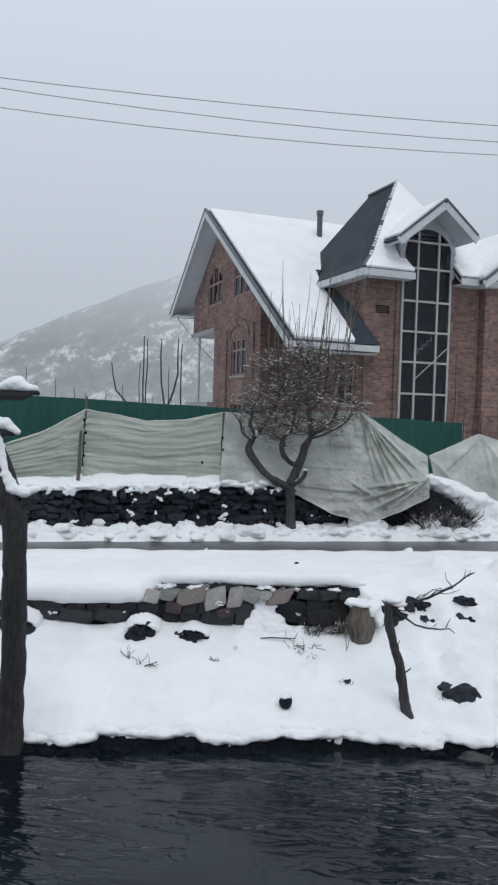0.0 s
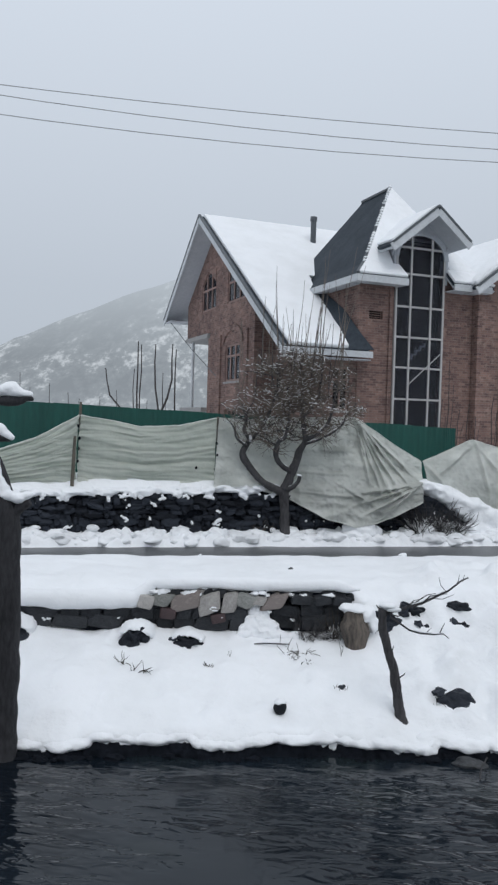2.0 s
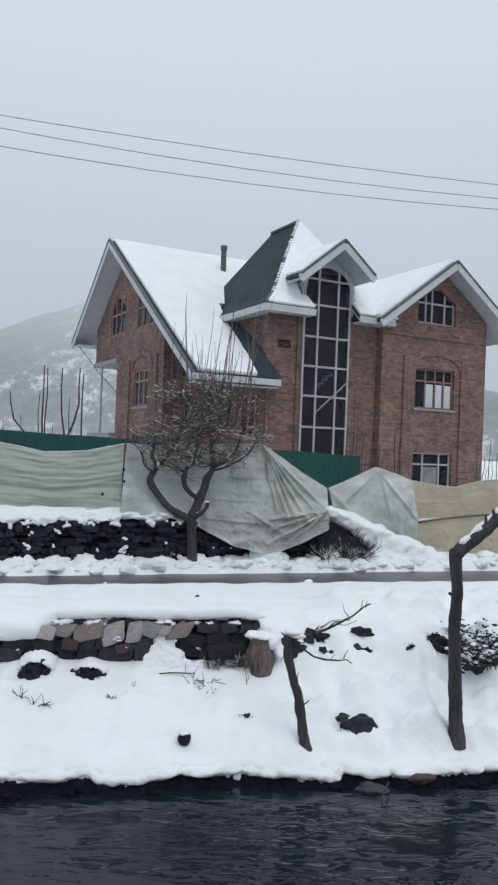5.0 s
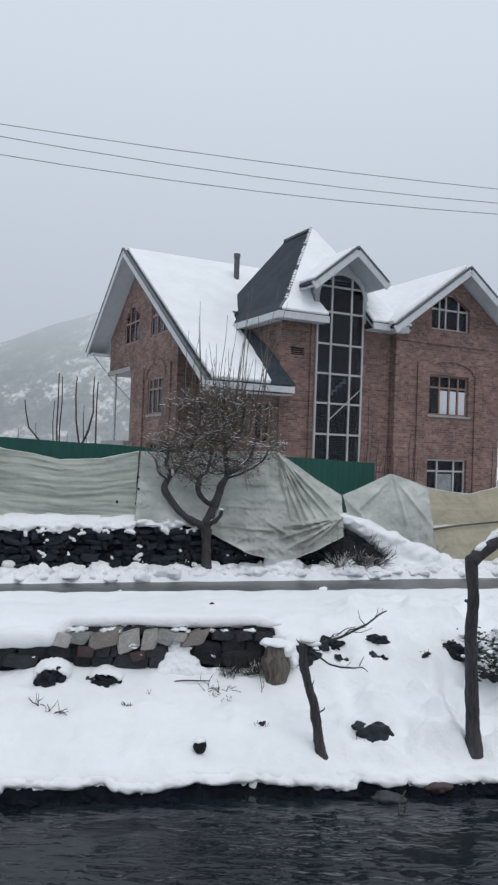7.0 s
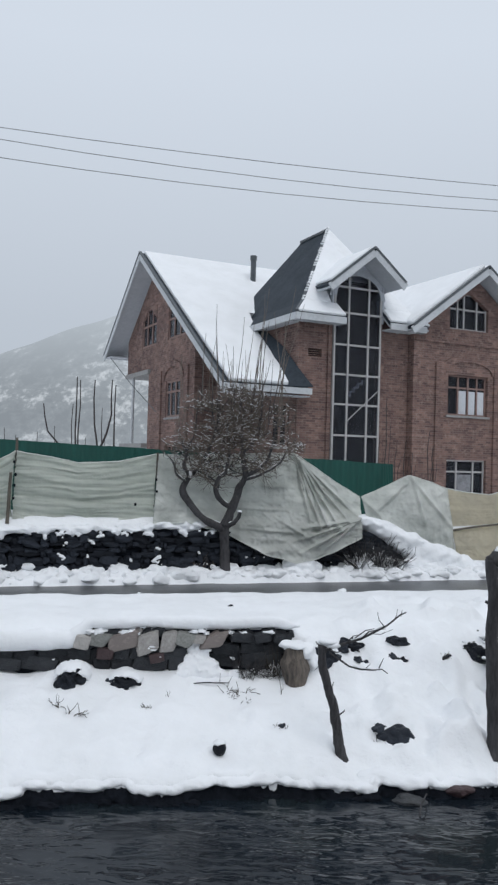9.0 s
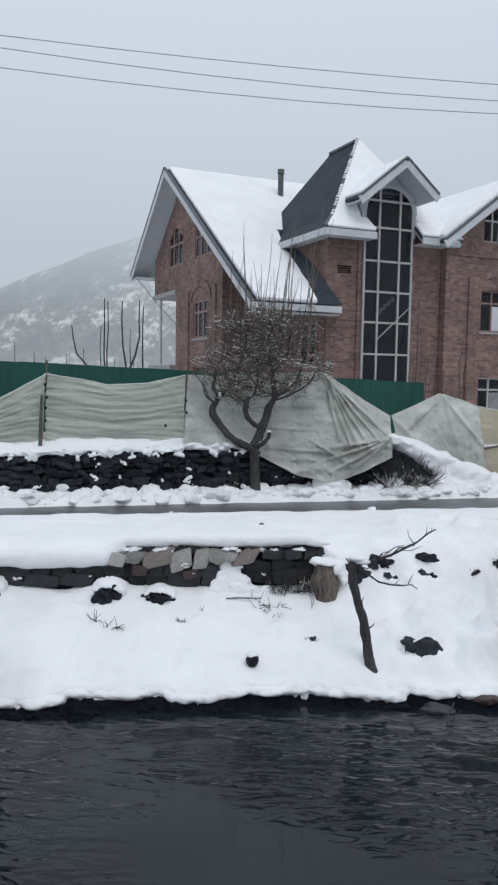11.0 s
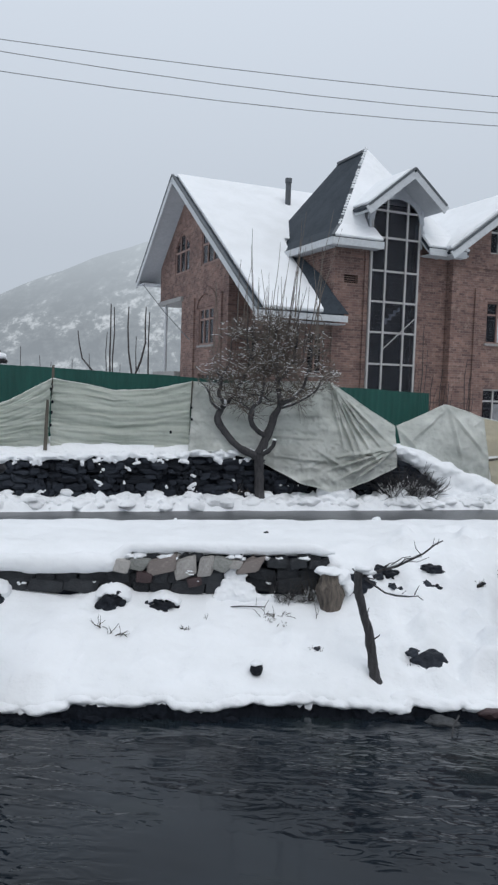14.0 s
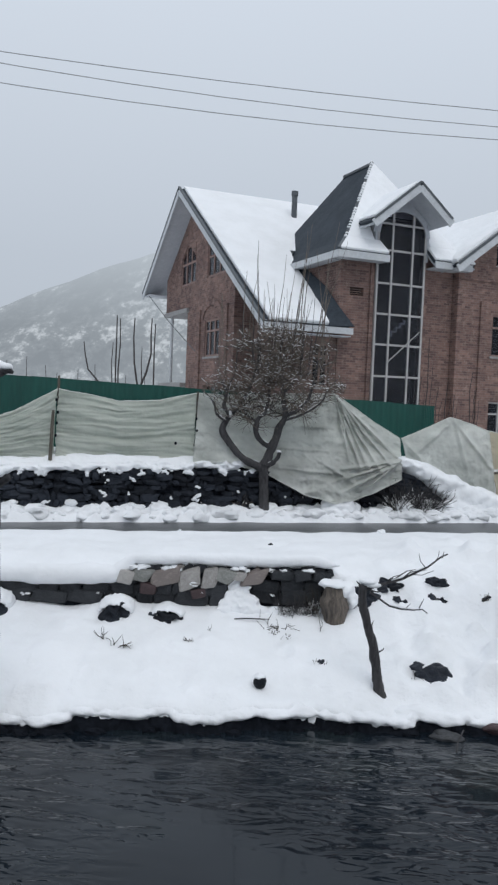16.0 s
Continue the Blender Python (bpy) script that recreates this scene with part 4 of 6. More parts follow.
def cloth(name, xs_top, z_top, xs_bot, z_bot, y_top, y_bot, fold, material, label, nx=170, nz=70):
    """A hanging sheet between a top line and a bottom line, with folds and its own thickness."""
    bm = bmesh.new()
    grid = []
    x0, x1 = xs_top[0], xs_top[-1]
    b0, b1 = xs_bot[0], xs_bot[-1]
    for i in range(nx + 1):
        u = i / nx
        xt, xb = x0 + (x1 - x0) * u, b0 + (b1 - b0) * u
        zt, zb = float(np.interp(xt, xs_top, z_top)), float(np.interp(xb, xs_bot, z_bot))
        zt += 0.012 * noise.noise((xt * 4, 0, 3))
        zb += 0.03 * noise.noise((xb * 2.4, 1, 8))
        col = []
        for j in range(nz + 1):
            v = j / nz
            x, z = xt + (xb - xt) * v, zt + (zb - zt) * v
            y = y_top + (y_bot - y_top) * v + 0.30 * x - fold(x, z, u, v)
            col.append(bm.verts.new((x, y, z)))
        grid.append(col)
    for a, b in zip(grid, grid[1:]):
        for j in range(nz):
            bm.faces.new((a[j], a[j + 1], b[j + 1], b[j]))
    tops = [c[0].co.copy() for c in grid[::3]]
    feet = [c[-1].co.copy() for c in grid[::3]]
    bmesh.ops.solidify(bm, geom=bm.faces[:], thickness=0.006)
    t = thing(name, pose(0, 0, 0), label, "tarpaulin", "tarpaulins along the fence")
    smooth(part("sheet", bm, material, t))
    for nm, line, r in (("hem", tops, 0.014), ("lower_hem", feet, 0.010)):
        bm = bmesh.new()
        tube(bm, [p + Vector((0, -0.008, 0.004)) for p in line], [r] * len(line), 6)
        smooth(part(nm, bm, HEM, t, "pale rolled hem"))
    return t


def hang(x, z, u, v):
    """Long uneven creases of a sheet pulled tight between two posts; they follow its sag and gather at the ties."""
    pull = 0.30 * math.exp(-u / 0.10) - 0.25 * math.exp(-(1 - u) / 0.10)
    s = 1.6 * v + pull * (v - 0.45)
    f = 0.0
    for k, (a, fx, fz) in enumerate(((0.065, 0.30, 3.3), (0.05, 0.5, 6.6), (0.030, 0.9, 12.0))):
        n = noise.noise((x * fx + 7 * k, s * fz + 0.5 * noise.noise((x * 0.8, s, k)), 3.1 * k))
        f += a * (1 - 2.2 * abs(n))
    return f + 0.05 * fbm(x, z, 0.9, 2.0) + 0.35 * crumple(x * 0.6, z, 2.0) + 0.10 * math.sin(math.pi * v)


def slack(x, z, u, v):
    """A loosely hung sheet with faint creases."""
    return 0.1 * hang(x, z, u, v) + 0.05 * fbm(x, z, 0.8, 5.0) + 0.35 * crumple(x, z, 6.0)


def crumple(x, z, o):
    """Sharp small creases."""
    return sum(a * (1 - 2 * abs(noise.noise((x * f + o, z * f - o, o)))) for a, f in ((0.05, 1.3), (0.04, 2.6), (0.026, 5.2), (0.013, 10.0)))


def ridge(d, w):
    return math.exp(-(d / w) ** 2)


def slump_fold(x, z, u, v):
    """Deep folds that run down from the high corner to the lower right, and a bag at the foot."""
    f = 0.06 * fbm(x, z, 1.2, 6.0) + 1.25 * crumple(x * 0.8, z * 1.2, 4.0)
    fan = [(0.76 + 0.03 * i, 3.05 - 0.02 * i, ex, ez) for i, (ex, ez) in enumerate(((1.15, 1.5), (1.45, 1.25), (1.7, 1.2), (1.95, 1.25), (2.2, 1.4), (2.45, 1.55)))]
    swag = [(2.45, 1.5, ex, ez) for ex, ez in ((1.0, 0.7), (0.75, 0.95), (0.9, 1.25), (1.5, 0.75))]
    flat = [(-0.9, 1.75, 0.9, 1.7), (-0.6, 1.25, 1.0, 1.15), (-0.4, 2.3, 0.8, 2.28), (0.3, 1.5, 1.3, 0.95)]
    for k, (px, pz, qx, qz) in enumerate(fan + swag + flat):
        dx, dz = qx - px, qz - pz
        ln = math.hypot(dx, dz)
        t = ((x - px) * dx + (z - pz) * dz) / ln ** 2
        d = abs((x - px) * dz - (z - pz) * dx) / ln
        d += 0.05 * noise.noise((t * 3, k, 0))
        if -0.1 < t < 1.1:
            f += (0.24 if k < 10 else 0.11) * ridge(d, 0.026 + 0.02 * max(0, t)) * math.sin(math.pi * (t + 0.1) / 1.2)
    f += 0.025 * math.sin(z * 20 + x) * (1 - step(0.0, 0.8, x))
    return f * (0.45 + 0.55 * step(-0.7, 0.2, x)) + 0.16 * step(-0.8, -0.55, x) * step(0.2, 0.5, v) + 0.30 * step(0.25, 0.75, v) * step(-0.6, 0.3, x)


def tent_fold(x, z, u, v):
    f = 0.05 * fbm(x, z, 1.1, 16.0) + 0.8 * crumple(x, z, 9.0)
    for k, (px, pz, qx, qz) in enumerate(((3.95, 2.6, 5.1, 1.3), (4.0, 2.6, 4.4, 1.2), (2.6, 2.0, 3.1, 1.5), (3.9, 2.5, 3.0, 1.7))):
        dx, dz = qx - px, qz - pz
        ln = math.hypot(dx, dz)
        t = ((x - px) * dx + (z - pz) * dz) / ln ** 2
        d = abs((x - px) * dz - (z - pz) * dx) / ln
        if -0.1 < t < 1.15:
            f += 0.14 * ridge(d, 0.06) * math.sin(math.pi * (t + 0.1) / 1.25)
    return f + 0.12 * math.sin(math.pi * v)


cloth("tarpaulin", (-9.4, -8.6, -7.9, -6.9, -5.95), (2.0, 2.05, 2.07, 2.44, 3.0), (-9.4, -7.5, -5.95), (1.3, 1.3, 1.35), 20.6, 20.4, hang, TARP_GREEN,
      "pale green tarpaulin rising to a fence post", 150)
cloth("tarpaulin", (-5.92, -5.3, -4.53, -3.62, -2.72), (2.99, 2.9, 2.75, 2.81, 3.02), (-5.92, -4.5, -2.72), (1.3, 1.3, 1.35), 20.6, 20.4, hang, TARP_GREEN,
      "pale green wrinkled tarpaulin sagging between two posts", 180)
cloth("tarpaulin", (-2.69, -2.0, 0.0, 0.74, 1.25, 1.83, 2.55), (3.02, 3.0, 3.12, 3.14, 2.82, 2.43, 2.02), (-2.69, -1.92, -0.94, 0.08, 0.82, 1.3, 1.71, 2.5), (1.3, 1.38, 1.1, 0.62, 0.42, 0.5, 0.66, 1.05),
      20.6, 19.93, slump_fold, TARP_GREY, "grey-green tarpaulin slumped over the stone wall in deep folds", 280, 100)
cloth("tarpaulin", (2.58, 3.2, 3.9, 4.5, 5.06), (2.03, 2.3, 2.64, 2.48, 2.28), (2.7, 4.0, 4.6, 5.2), (1.5, 1.0, 0.78, 0.62), 20.62, 20.3, tent_fold, TARP_GREY,
      "grey-green tarpaulin held up like a tent over a post", 110)
cloth("tarpaulin", (5.0, 5.6, 6.29, 7.21, 8.6), (2.30, 2.2, 2.14, 2.36, 2.5), (5.1, 6.5, 8.6), (1.25, 1.3, 1.35), 20.6, 20.5, slack, TARP_BEIGE,
      "beige tarpaulin sagging along the fence", 100)
cloth("tarpaulin", (5.15, 6.5, 8.6), (1.18, 1.34, 1.5), (5.25, 6.5, 8.6), (0.45, 0.25, 0.3), 20.5, 20.2, tent_fold, TARP_BEIGE,
      "lower beige tarpaulin behind the snow", 90)


def fence_post(x, z0, z1, r=0.035, lean=0.0, c=20.5):
    bm = bmesh.new()
    pts = [(lean * t + 0.02 * noise.noise((x, t * 3, 0)), 0, (z1 - z0) * t) for t in (0, 0.3, 0.6, 1)]
    tube(bm, pts, [r, r * 0.95, r * 0.9, r * 0.75], 7)
    solo("fence_post", bm, WOOD, "thin weathered wooden post beside the tarpaulins", "post", "fence posts", m=pose(x, c + 0.3 * x, z0))


fence_post(-5.94, 1.3, 3.32, 0.04)
fence_post(-6.0, 1.3, 2.5, 0.045, 0.05, 20.17)
fence_post(-2.70, 1.3, 3.06, 0.035)
fence_post(0.74, 1.3, 3.1, 0.035, 0, 20.75)
fence_post(3.9, 0.9, 2.62, 0.035, 0, 20.75)
fence_post(-9.2, 1.3, 2.2)
bm = bmesh.new()
tube(bm, [(5.15, 20.3 + 0.3 * 5.15, 1.16), (5.9, 20.3 + 0.3 * 5.9, 1.27), (6.8, 20.3 + 0.3 * 6.8, 1.36), (8.6, 20.3 + 0.3 * 8.6, 1.5)], [0.03] * 4, 7)
solo("fence_rail", bm, WOOD, "pale wooden pole holding the beige tarpaulins", "rail")
# ties along the posts
for x, z in ((-5.9, 2.75), (-5.86, 2.45), (-5.88, 2.2), (-5.9, 1.9), (-2.68, 2.4), (-2.66, 2.1), (-2.7, 1.75), (-3.15, 1.78)):
    bm = bmesh.new()
    blob(bm, (x, 20.2 + 0.3 * x, z), (0.035, 0.03, 0.045), x * 3 + z, 1)
    solo("rope_knot", bm, SOIL, "dark knot tying the tarpaulin to its post", "knot", "rope knots")

# green metal sheet fence behind
fence = thing("sheet_fence", pose(0, 22, 1.2, 0, 0, math.degrees(math.atan(0.3))), "dark green corrugated metal sheet fence", "fence")
for i in range(17):
    s0 = -11.3 + i * 0.99
    if s0 > 3.6:
        break
    bm = bmesh.new()
    s1 = min(s0 + 1.0, 3.87)
    n = 24
    ztop = 2.06 - 0.033 * ((s0 + s1) / 2 + 6) + rng.uniform(-0.012, 0.012)
    lo, hi, lo2, hi2 = [], [], [], []
    for k in range(n + 1):
        s = s0 + (s1 - s0) * k / n
        y = 0.004 * (1 if (k // 2) % 2 else -1)
        za = ztop - 0.033 * (s - (s0 + s1) / 2)
        lo.append(bm.verts.new((s, y, 0.0))), hi.append(bm.verts.new((s, y, za)))
        lo2.append(bm.verts.new((s, y + 0.005, 0.0))), hi2.append(bm.verts.new((s, y + 0.005, za)))
    for k in range(n):
        bm.faces.new((lo[k], lo[k + 1], hi[k + 1], hi[k]))
        bm.faces.new((lo2[k + 1], lo2[k], hi2[k], hi2[k + 1]))
        bm.faces.new((hi[k], hi[k + 1], hi2[k + 1], hi2[k]))
    part("panel", bm, GREEN, fence)

# ================= upper dry-stone wall along the road =================
def stone_mesh(seed, jit=0.35, boxy=0.62):
    bm = bmesh.new()
    bmesh.ops.create_icosphere(bm, subdivisions=2, radius=0.5)
    off = Vector((seed * 2.3, seed * 5.1, seed))
    for v in bm.verts:
        c = v.co * 2
        c = Vector([math.copysign(abs(a) ** boxy, a) for a in c])
        v.co = c * 0.46 * (1 + jit * noise.noise(c * 1.1 + off))
    me = bpy.data.meshes.new("stone")
    bm.to_mesh(me)
    bm.free()
    return me


DARK_STONES = [stone_mesh(k, 0.55) for k in range(12)]
for me in DARK_STONES:
    me.materials.append(STONE_DARK)


def hewn_mesh(seed, material, lean=0.0):
    """A broken, angular block of stone with softened arrises."""
    g = random.Random(seed)
    bm = bmesh.new()
    for sx in (-1, 1):
        for sy in (-1, 1):
            for sz in (-1, 1):
                bm.verts.new((0.5 * sx * g.uniform(0.7, 1.0) + lean * sz * 0.5, 0.5 * sy * g.uniform(0.8, 1.0), 0.5 * sz * g.uniform(0.75, 1.0)))
    for _ in range(4):
        a, c = g.uniform(0, math.tau), g.uniform(-0.4, 0.4)
        bm.verts.new((0.52 * math.cos(a), c, 0.52 * math.sin(a)))
    bmesh.ops.convex_hull(bm, input=bm.verts[:])
    bmesh.ops.delete(bm, geom=[v for v in bm.verts if not v.link_faces], context="VERTS")
    bmesh.ops.dissolve_limit(bm, angle_limit=0.12, verts=bm.verts[:], edges=bm.edges[:])
    bmesh.ops.bevel(bm, geom=bm.edges[:], offset=0.045, segments=2, affect="EDGES")
    me = bpy.data.meshes.new("stone")
    bm.to_mesh(me)
    bm.free()
    me.materials.append(material)
    return me


PALE_STONES = [hewn_mesh(40 + k, (STONE_PALE, STONE_PINK, STONE_PALE, STONE_GREEN)[k % 4], 0.08 + 0.13 * (k % 3)) for k in range(12)]
WALL_STONES = [hewn_mesh(70 + k, STONE_SLATE) for k in range(10)]
RED_STONES = [hewn_mesh(90 + k, ROCK_RED) for k in range(3)]


def stone(parent, meshes, x, y, z, w, d, h, turn=0.0, tilt=0.0):
    ob = new("stone", rng.choice(meshes))
    ob.parent = parent
    ob.matrix_local = pose(x, y, z, 0, tilt, turn) @ Matrix.Diagonal((w, d, h, 1))
    return ob


yaw_w = math.degrees(math.atan(0.3))
upper = thing("stone_wall", pose(0, 20.0, 0), "dark wet dry-stone wall capped with snow", "wall")
bm = bmesh.new()
cols = [(-12.0, 1.0), (-8, 1.08), (-2, 1.27), (2.0, 1.33), (2.9, 1.1), (3.7, 0.5), (4.4, 0.2)]
fa, ba = [], []
for x, z in cols:
    fa.append((bm.verts.new((x, 0.3 * x + 0.02, -0.1)), bm.verts.new((x, 0.3 * x + 0.02, z))))
    ba.append((bm.verts.new((x, 0.3 * x + 0.3, -0.1)), bm.verts.new((x, 0.3 * x + 0.3, z))))
for i in range(len(cols) - 1):
    bm.faces.new((fa[i][0], fa[i + 1][0], fa[i + 1][1], fa[i][1]))
    bm.faces.new((fa[i][1], fa[i + 1][1], ba[i + 1][1], ba[i][1]))
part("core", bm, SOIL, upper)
z = 0.08
placed = []
while z < 1.32:
    h = rng.uniform(0.11, 0.17)
    x = -9.3 + rng.uniform(0, 0.3)
    while x < 3.6:
        w = rng.choice((0.11, 0.16, 0.22, 0.3, 0.38)) * rng.uniform(0.8, 1.15)
        top = float(np.interp(x, [c[0] for c in cols], [c[1] for c in cols]))
        if z + h * 0.6 < top - 0.04 and rng.random() < 0.95:
            xc = x + w / 2
            placed.append((xc, pose(xc, 0.3 * xc - rng.uniform(-0.02, 0.07), z + h / 2 + rng.uniform(-0.03, 0.03), rng.uniform(-10, 10), rng.uniform(-8, 8), yaw_w + rng.uniform(-14, 14))
                           @ Matrix.Diagonal((w * rng.uniform(1.1, 1.45), rng.uniform(0.14, 0.32), h * rng.uniform(1.0, 1.6), 1))))
        x += w
    z += h
placed.sort(key=lambda q: abs(q[0] + 2.0))
rest = bmesh.new()
for k, (xc, m) in enumerate(placed):
    me = rng.choice(DARK_STONES)
    if k < 300:
        ob = new("stone", me)
        ob.parent = upper
        ob.matrix_local = m
    else:
        n0 = len(rest.verts)
        rest.from_mesh(me)
        rest.verts.ensure_lookup_table()
        for v in rest.verts[n0:]:
            v.co = m @ v.co
tagged(part("further_stones", rest, STONE_DARK, upper), kind="stuff")

# snow caught on ledges of the wall, and its ragged cap
bm = bmesh.new()
for k in range(34):
    x = -9.2 + 8.0 * rng.random()
    z = wall_top(x) - 0.1 - 0.9 * rng.random() ** 2.2
    w = rng.choice((0.03, 0.05, 0.09, 0.14))
    a = rng.choice((-0.6, -0.2, 0.2, 0.7))
    for q in range(3 + int(w * 90)):
        r = rng.uniform(0.018, 0.036)
        dx = rng.gauss(0, w * 0.45)
        blob(bm, (x + dx, 19.87 + 0.3 * x, z + a * dx + rng.gauss(0, 0.022)), (r * rng.uniform(0.8, 1.5), 0.05, r), k * 13 + q, 1, 0.7, 1.8, 0.29)
for k in range(16):
    x = rng.uniform(-0.8, 2.0)
    r = rng.uniform(0.012, 0.03)
    blob(bm, (x, 19.87 + 0.3 * x, rng.uniform(0.2, 1.1)), (r * 1.6, 0.05, r), 900 + k, 1, 0.7, 1.8, 0.29)
merge(solo("ledge_snow", bm, SNOW, "snow caught on ledges of the dark stone wall", "snow", kind="stuff"), 0.01, 4)
bm = bmesh.new()
x = -10.0
k = 0
while x < -0.9:
    w = rng.choice((0.07, 0.12, 0.2, 0.28)) * rng.uniform(0.8, 1.2)
    zt = wall_top(x)
    blob(bm, (x, 20.02 + 0.3 * x + rng.uniform(-0.07, 0.06), zt + rng.uniform(-0.06, 0.06)), (w, 0.17, rng.uniform(0.05, 0.12)), 50 + k, 2, 0.7, 1.6, 0.29)
    if rng.random() < 0.35:
        blob(bm, (x, 19.9 + 0.3 * x, zt - rng.uniform(0.08, 0.2)), (rng.uniform(0.04, 0.12), 0.09, rng.uniform(0.03, 0.08)), 250 + k, 2, 0.7, 1.8, 0.29)
    x += w * 0.8
    k += 1
merge(solo("wall_cap_snow", bm, SNOW, "bulging ragged snow along the top of the wall", "snow", kind="stuff"), 0.025, 3)

# ploughed snow clods along both edges of the road
bm = bmesh.new()
k = 0
for _ in range(560):
    x = rng.uniform(-10, 9)
    s = rng.choice((0.03, 0.045, 0.07, 0.1, 0.14)) * rng.uniform(0.8, 1.2)
    y = y_far(x) + 0.12 + rng.random() ** 1.2 * 0.8
    blob(bm, (x, y, ground_z(x, y) - s * 0.1), (s * 1.45, s, s * 0.8), k, 2, 0.6, 1.4, rng.uniform(-0.5, 0.9))
    k += 1
for x, y, s in ((0.9, 19.85, 0.34), (1.25, 20.0, 0.2), (2.6, 20.4, 0.22), (3.1, 20.7, 0.25)):
    blob(bm, (x, y, 0.3), (s * 1.2, s * 0.7, s * 0.75), k, 3, 0.4, 1.5)
    k += 1
merge(solo("ploughed_snow", bm, SNOW_DIRTY, "lumpy ploughed snow along the road's edge", "snow", kind="stuff"), 0.022, 3)
bm = bmesh.new()
for k, (x, q) in enumerate(((1.67, 0.07), (1.6, 0.04), (-2.4, 0.03))):
    y = y_near(x) - 0.05
    blob(bm, (x, y, ground_z(x, y) + q * 0.2), (q * 1.3, q, q * 0.8), k, 3, 0.5, 1.6)
merge(solo("verge_snow", bm, SNOW, "small snow lumps on the near verge", "snow", kind="stuff"), 0.02, 2)

# snow slide where the wall has fallen
bm = bmesh.new()
for k in range(24):
    t = k / 23
    x = 2.5 + 2.9 * t
    z = 1.62 - 1.25 * t + 0.05 * rng.uniform(-1, 1)
    y = 20.05 + 0.3 * x - 0.1 + 0.05 * rng.uniform(-1, 1)
    blob(bm, (x, y, z - 0.16), (0.26 + 0.16 * math.sin(math.pi * t), 0.3, 0.14 + 0.12 * t), 500 + k, 2, 0.5, 1.4, 0.3)
for k in range(70):
    x = rng.uniform(3.55, 6.4)
    zmax = max(0.35, 1.5 - 1.25 * (x - 2.5) / 2.9)
    zmin = 0.1 + max(0, 3.95 - x) * 0.9
    z = rng.uniform(min(zmin, zmax - 0.05), zmax)
    blob(bm, (x, 19.95 + 0.3 * x - 0.25 * (zmax - z), z - 0.1), (rng.uniform(0.15, 0.3), 0.24, rng.uniform(0.1, 0.2)), 560 + k, 2, 0.5, 1.4)
merge(solo("snow_slide", bm, SNOW, "snow heaped over the fallen end of the wall", "snow", kind="stuff"), 0.04, 4)


# ================= trees =================
def wander(p, d, length, n, r, wob, lift, g):
    """A crooked twig's course: starts at p along d."""
    pts, d = [Vector(p)], Vector(d).normalized()
    for _ in range(n):
        d = (d + Vector((g.uniform(-wob, wob), g.uniform(-wob, wob), g.uniform(-wob, wob) + lift))).normalized()
        pts.append(pts[-1] + d * length / n)
    return pts


def snow_on(bm, pts, r):
    """A line of snow lying along the upper side of a limb."""
    q = [p + Vector((0, 0, r * 0.9)) for p in pts]
    tube(bm, q, [r * 0.8] * len(q), 5)


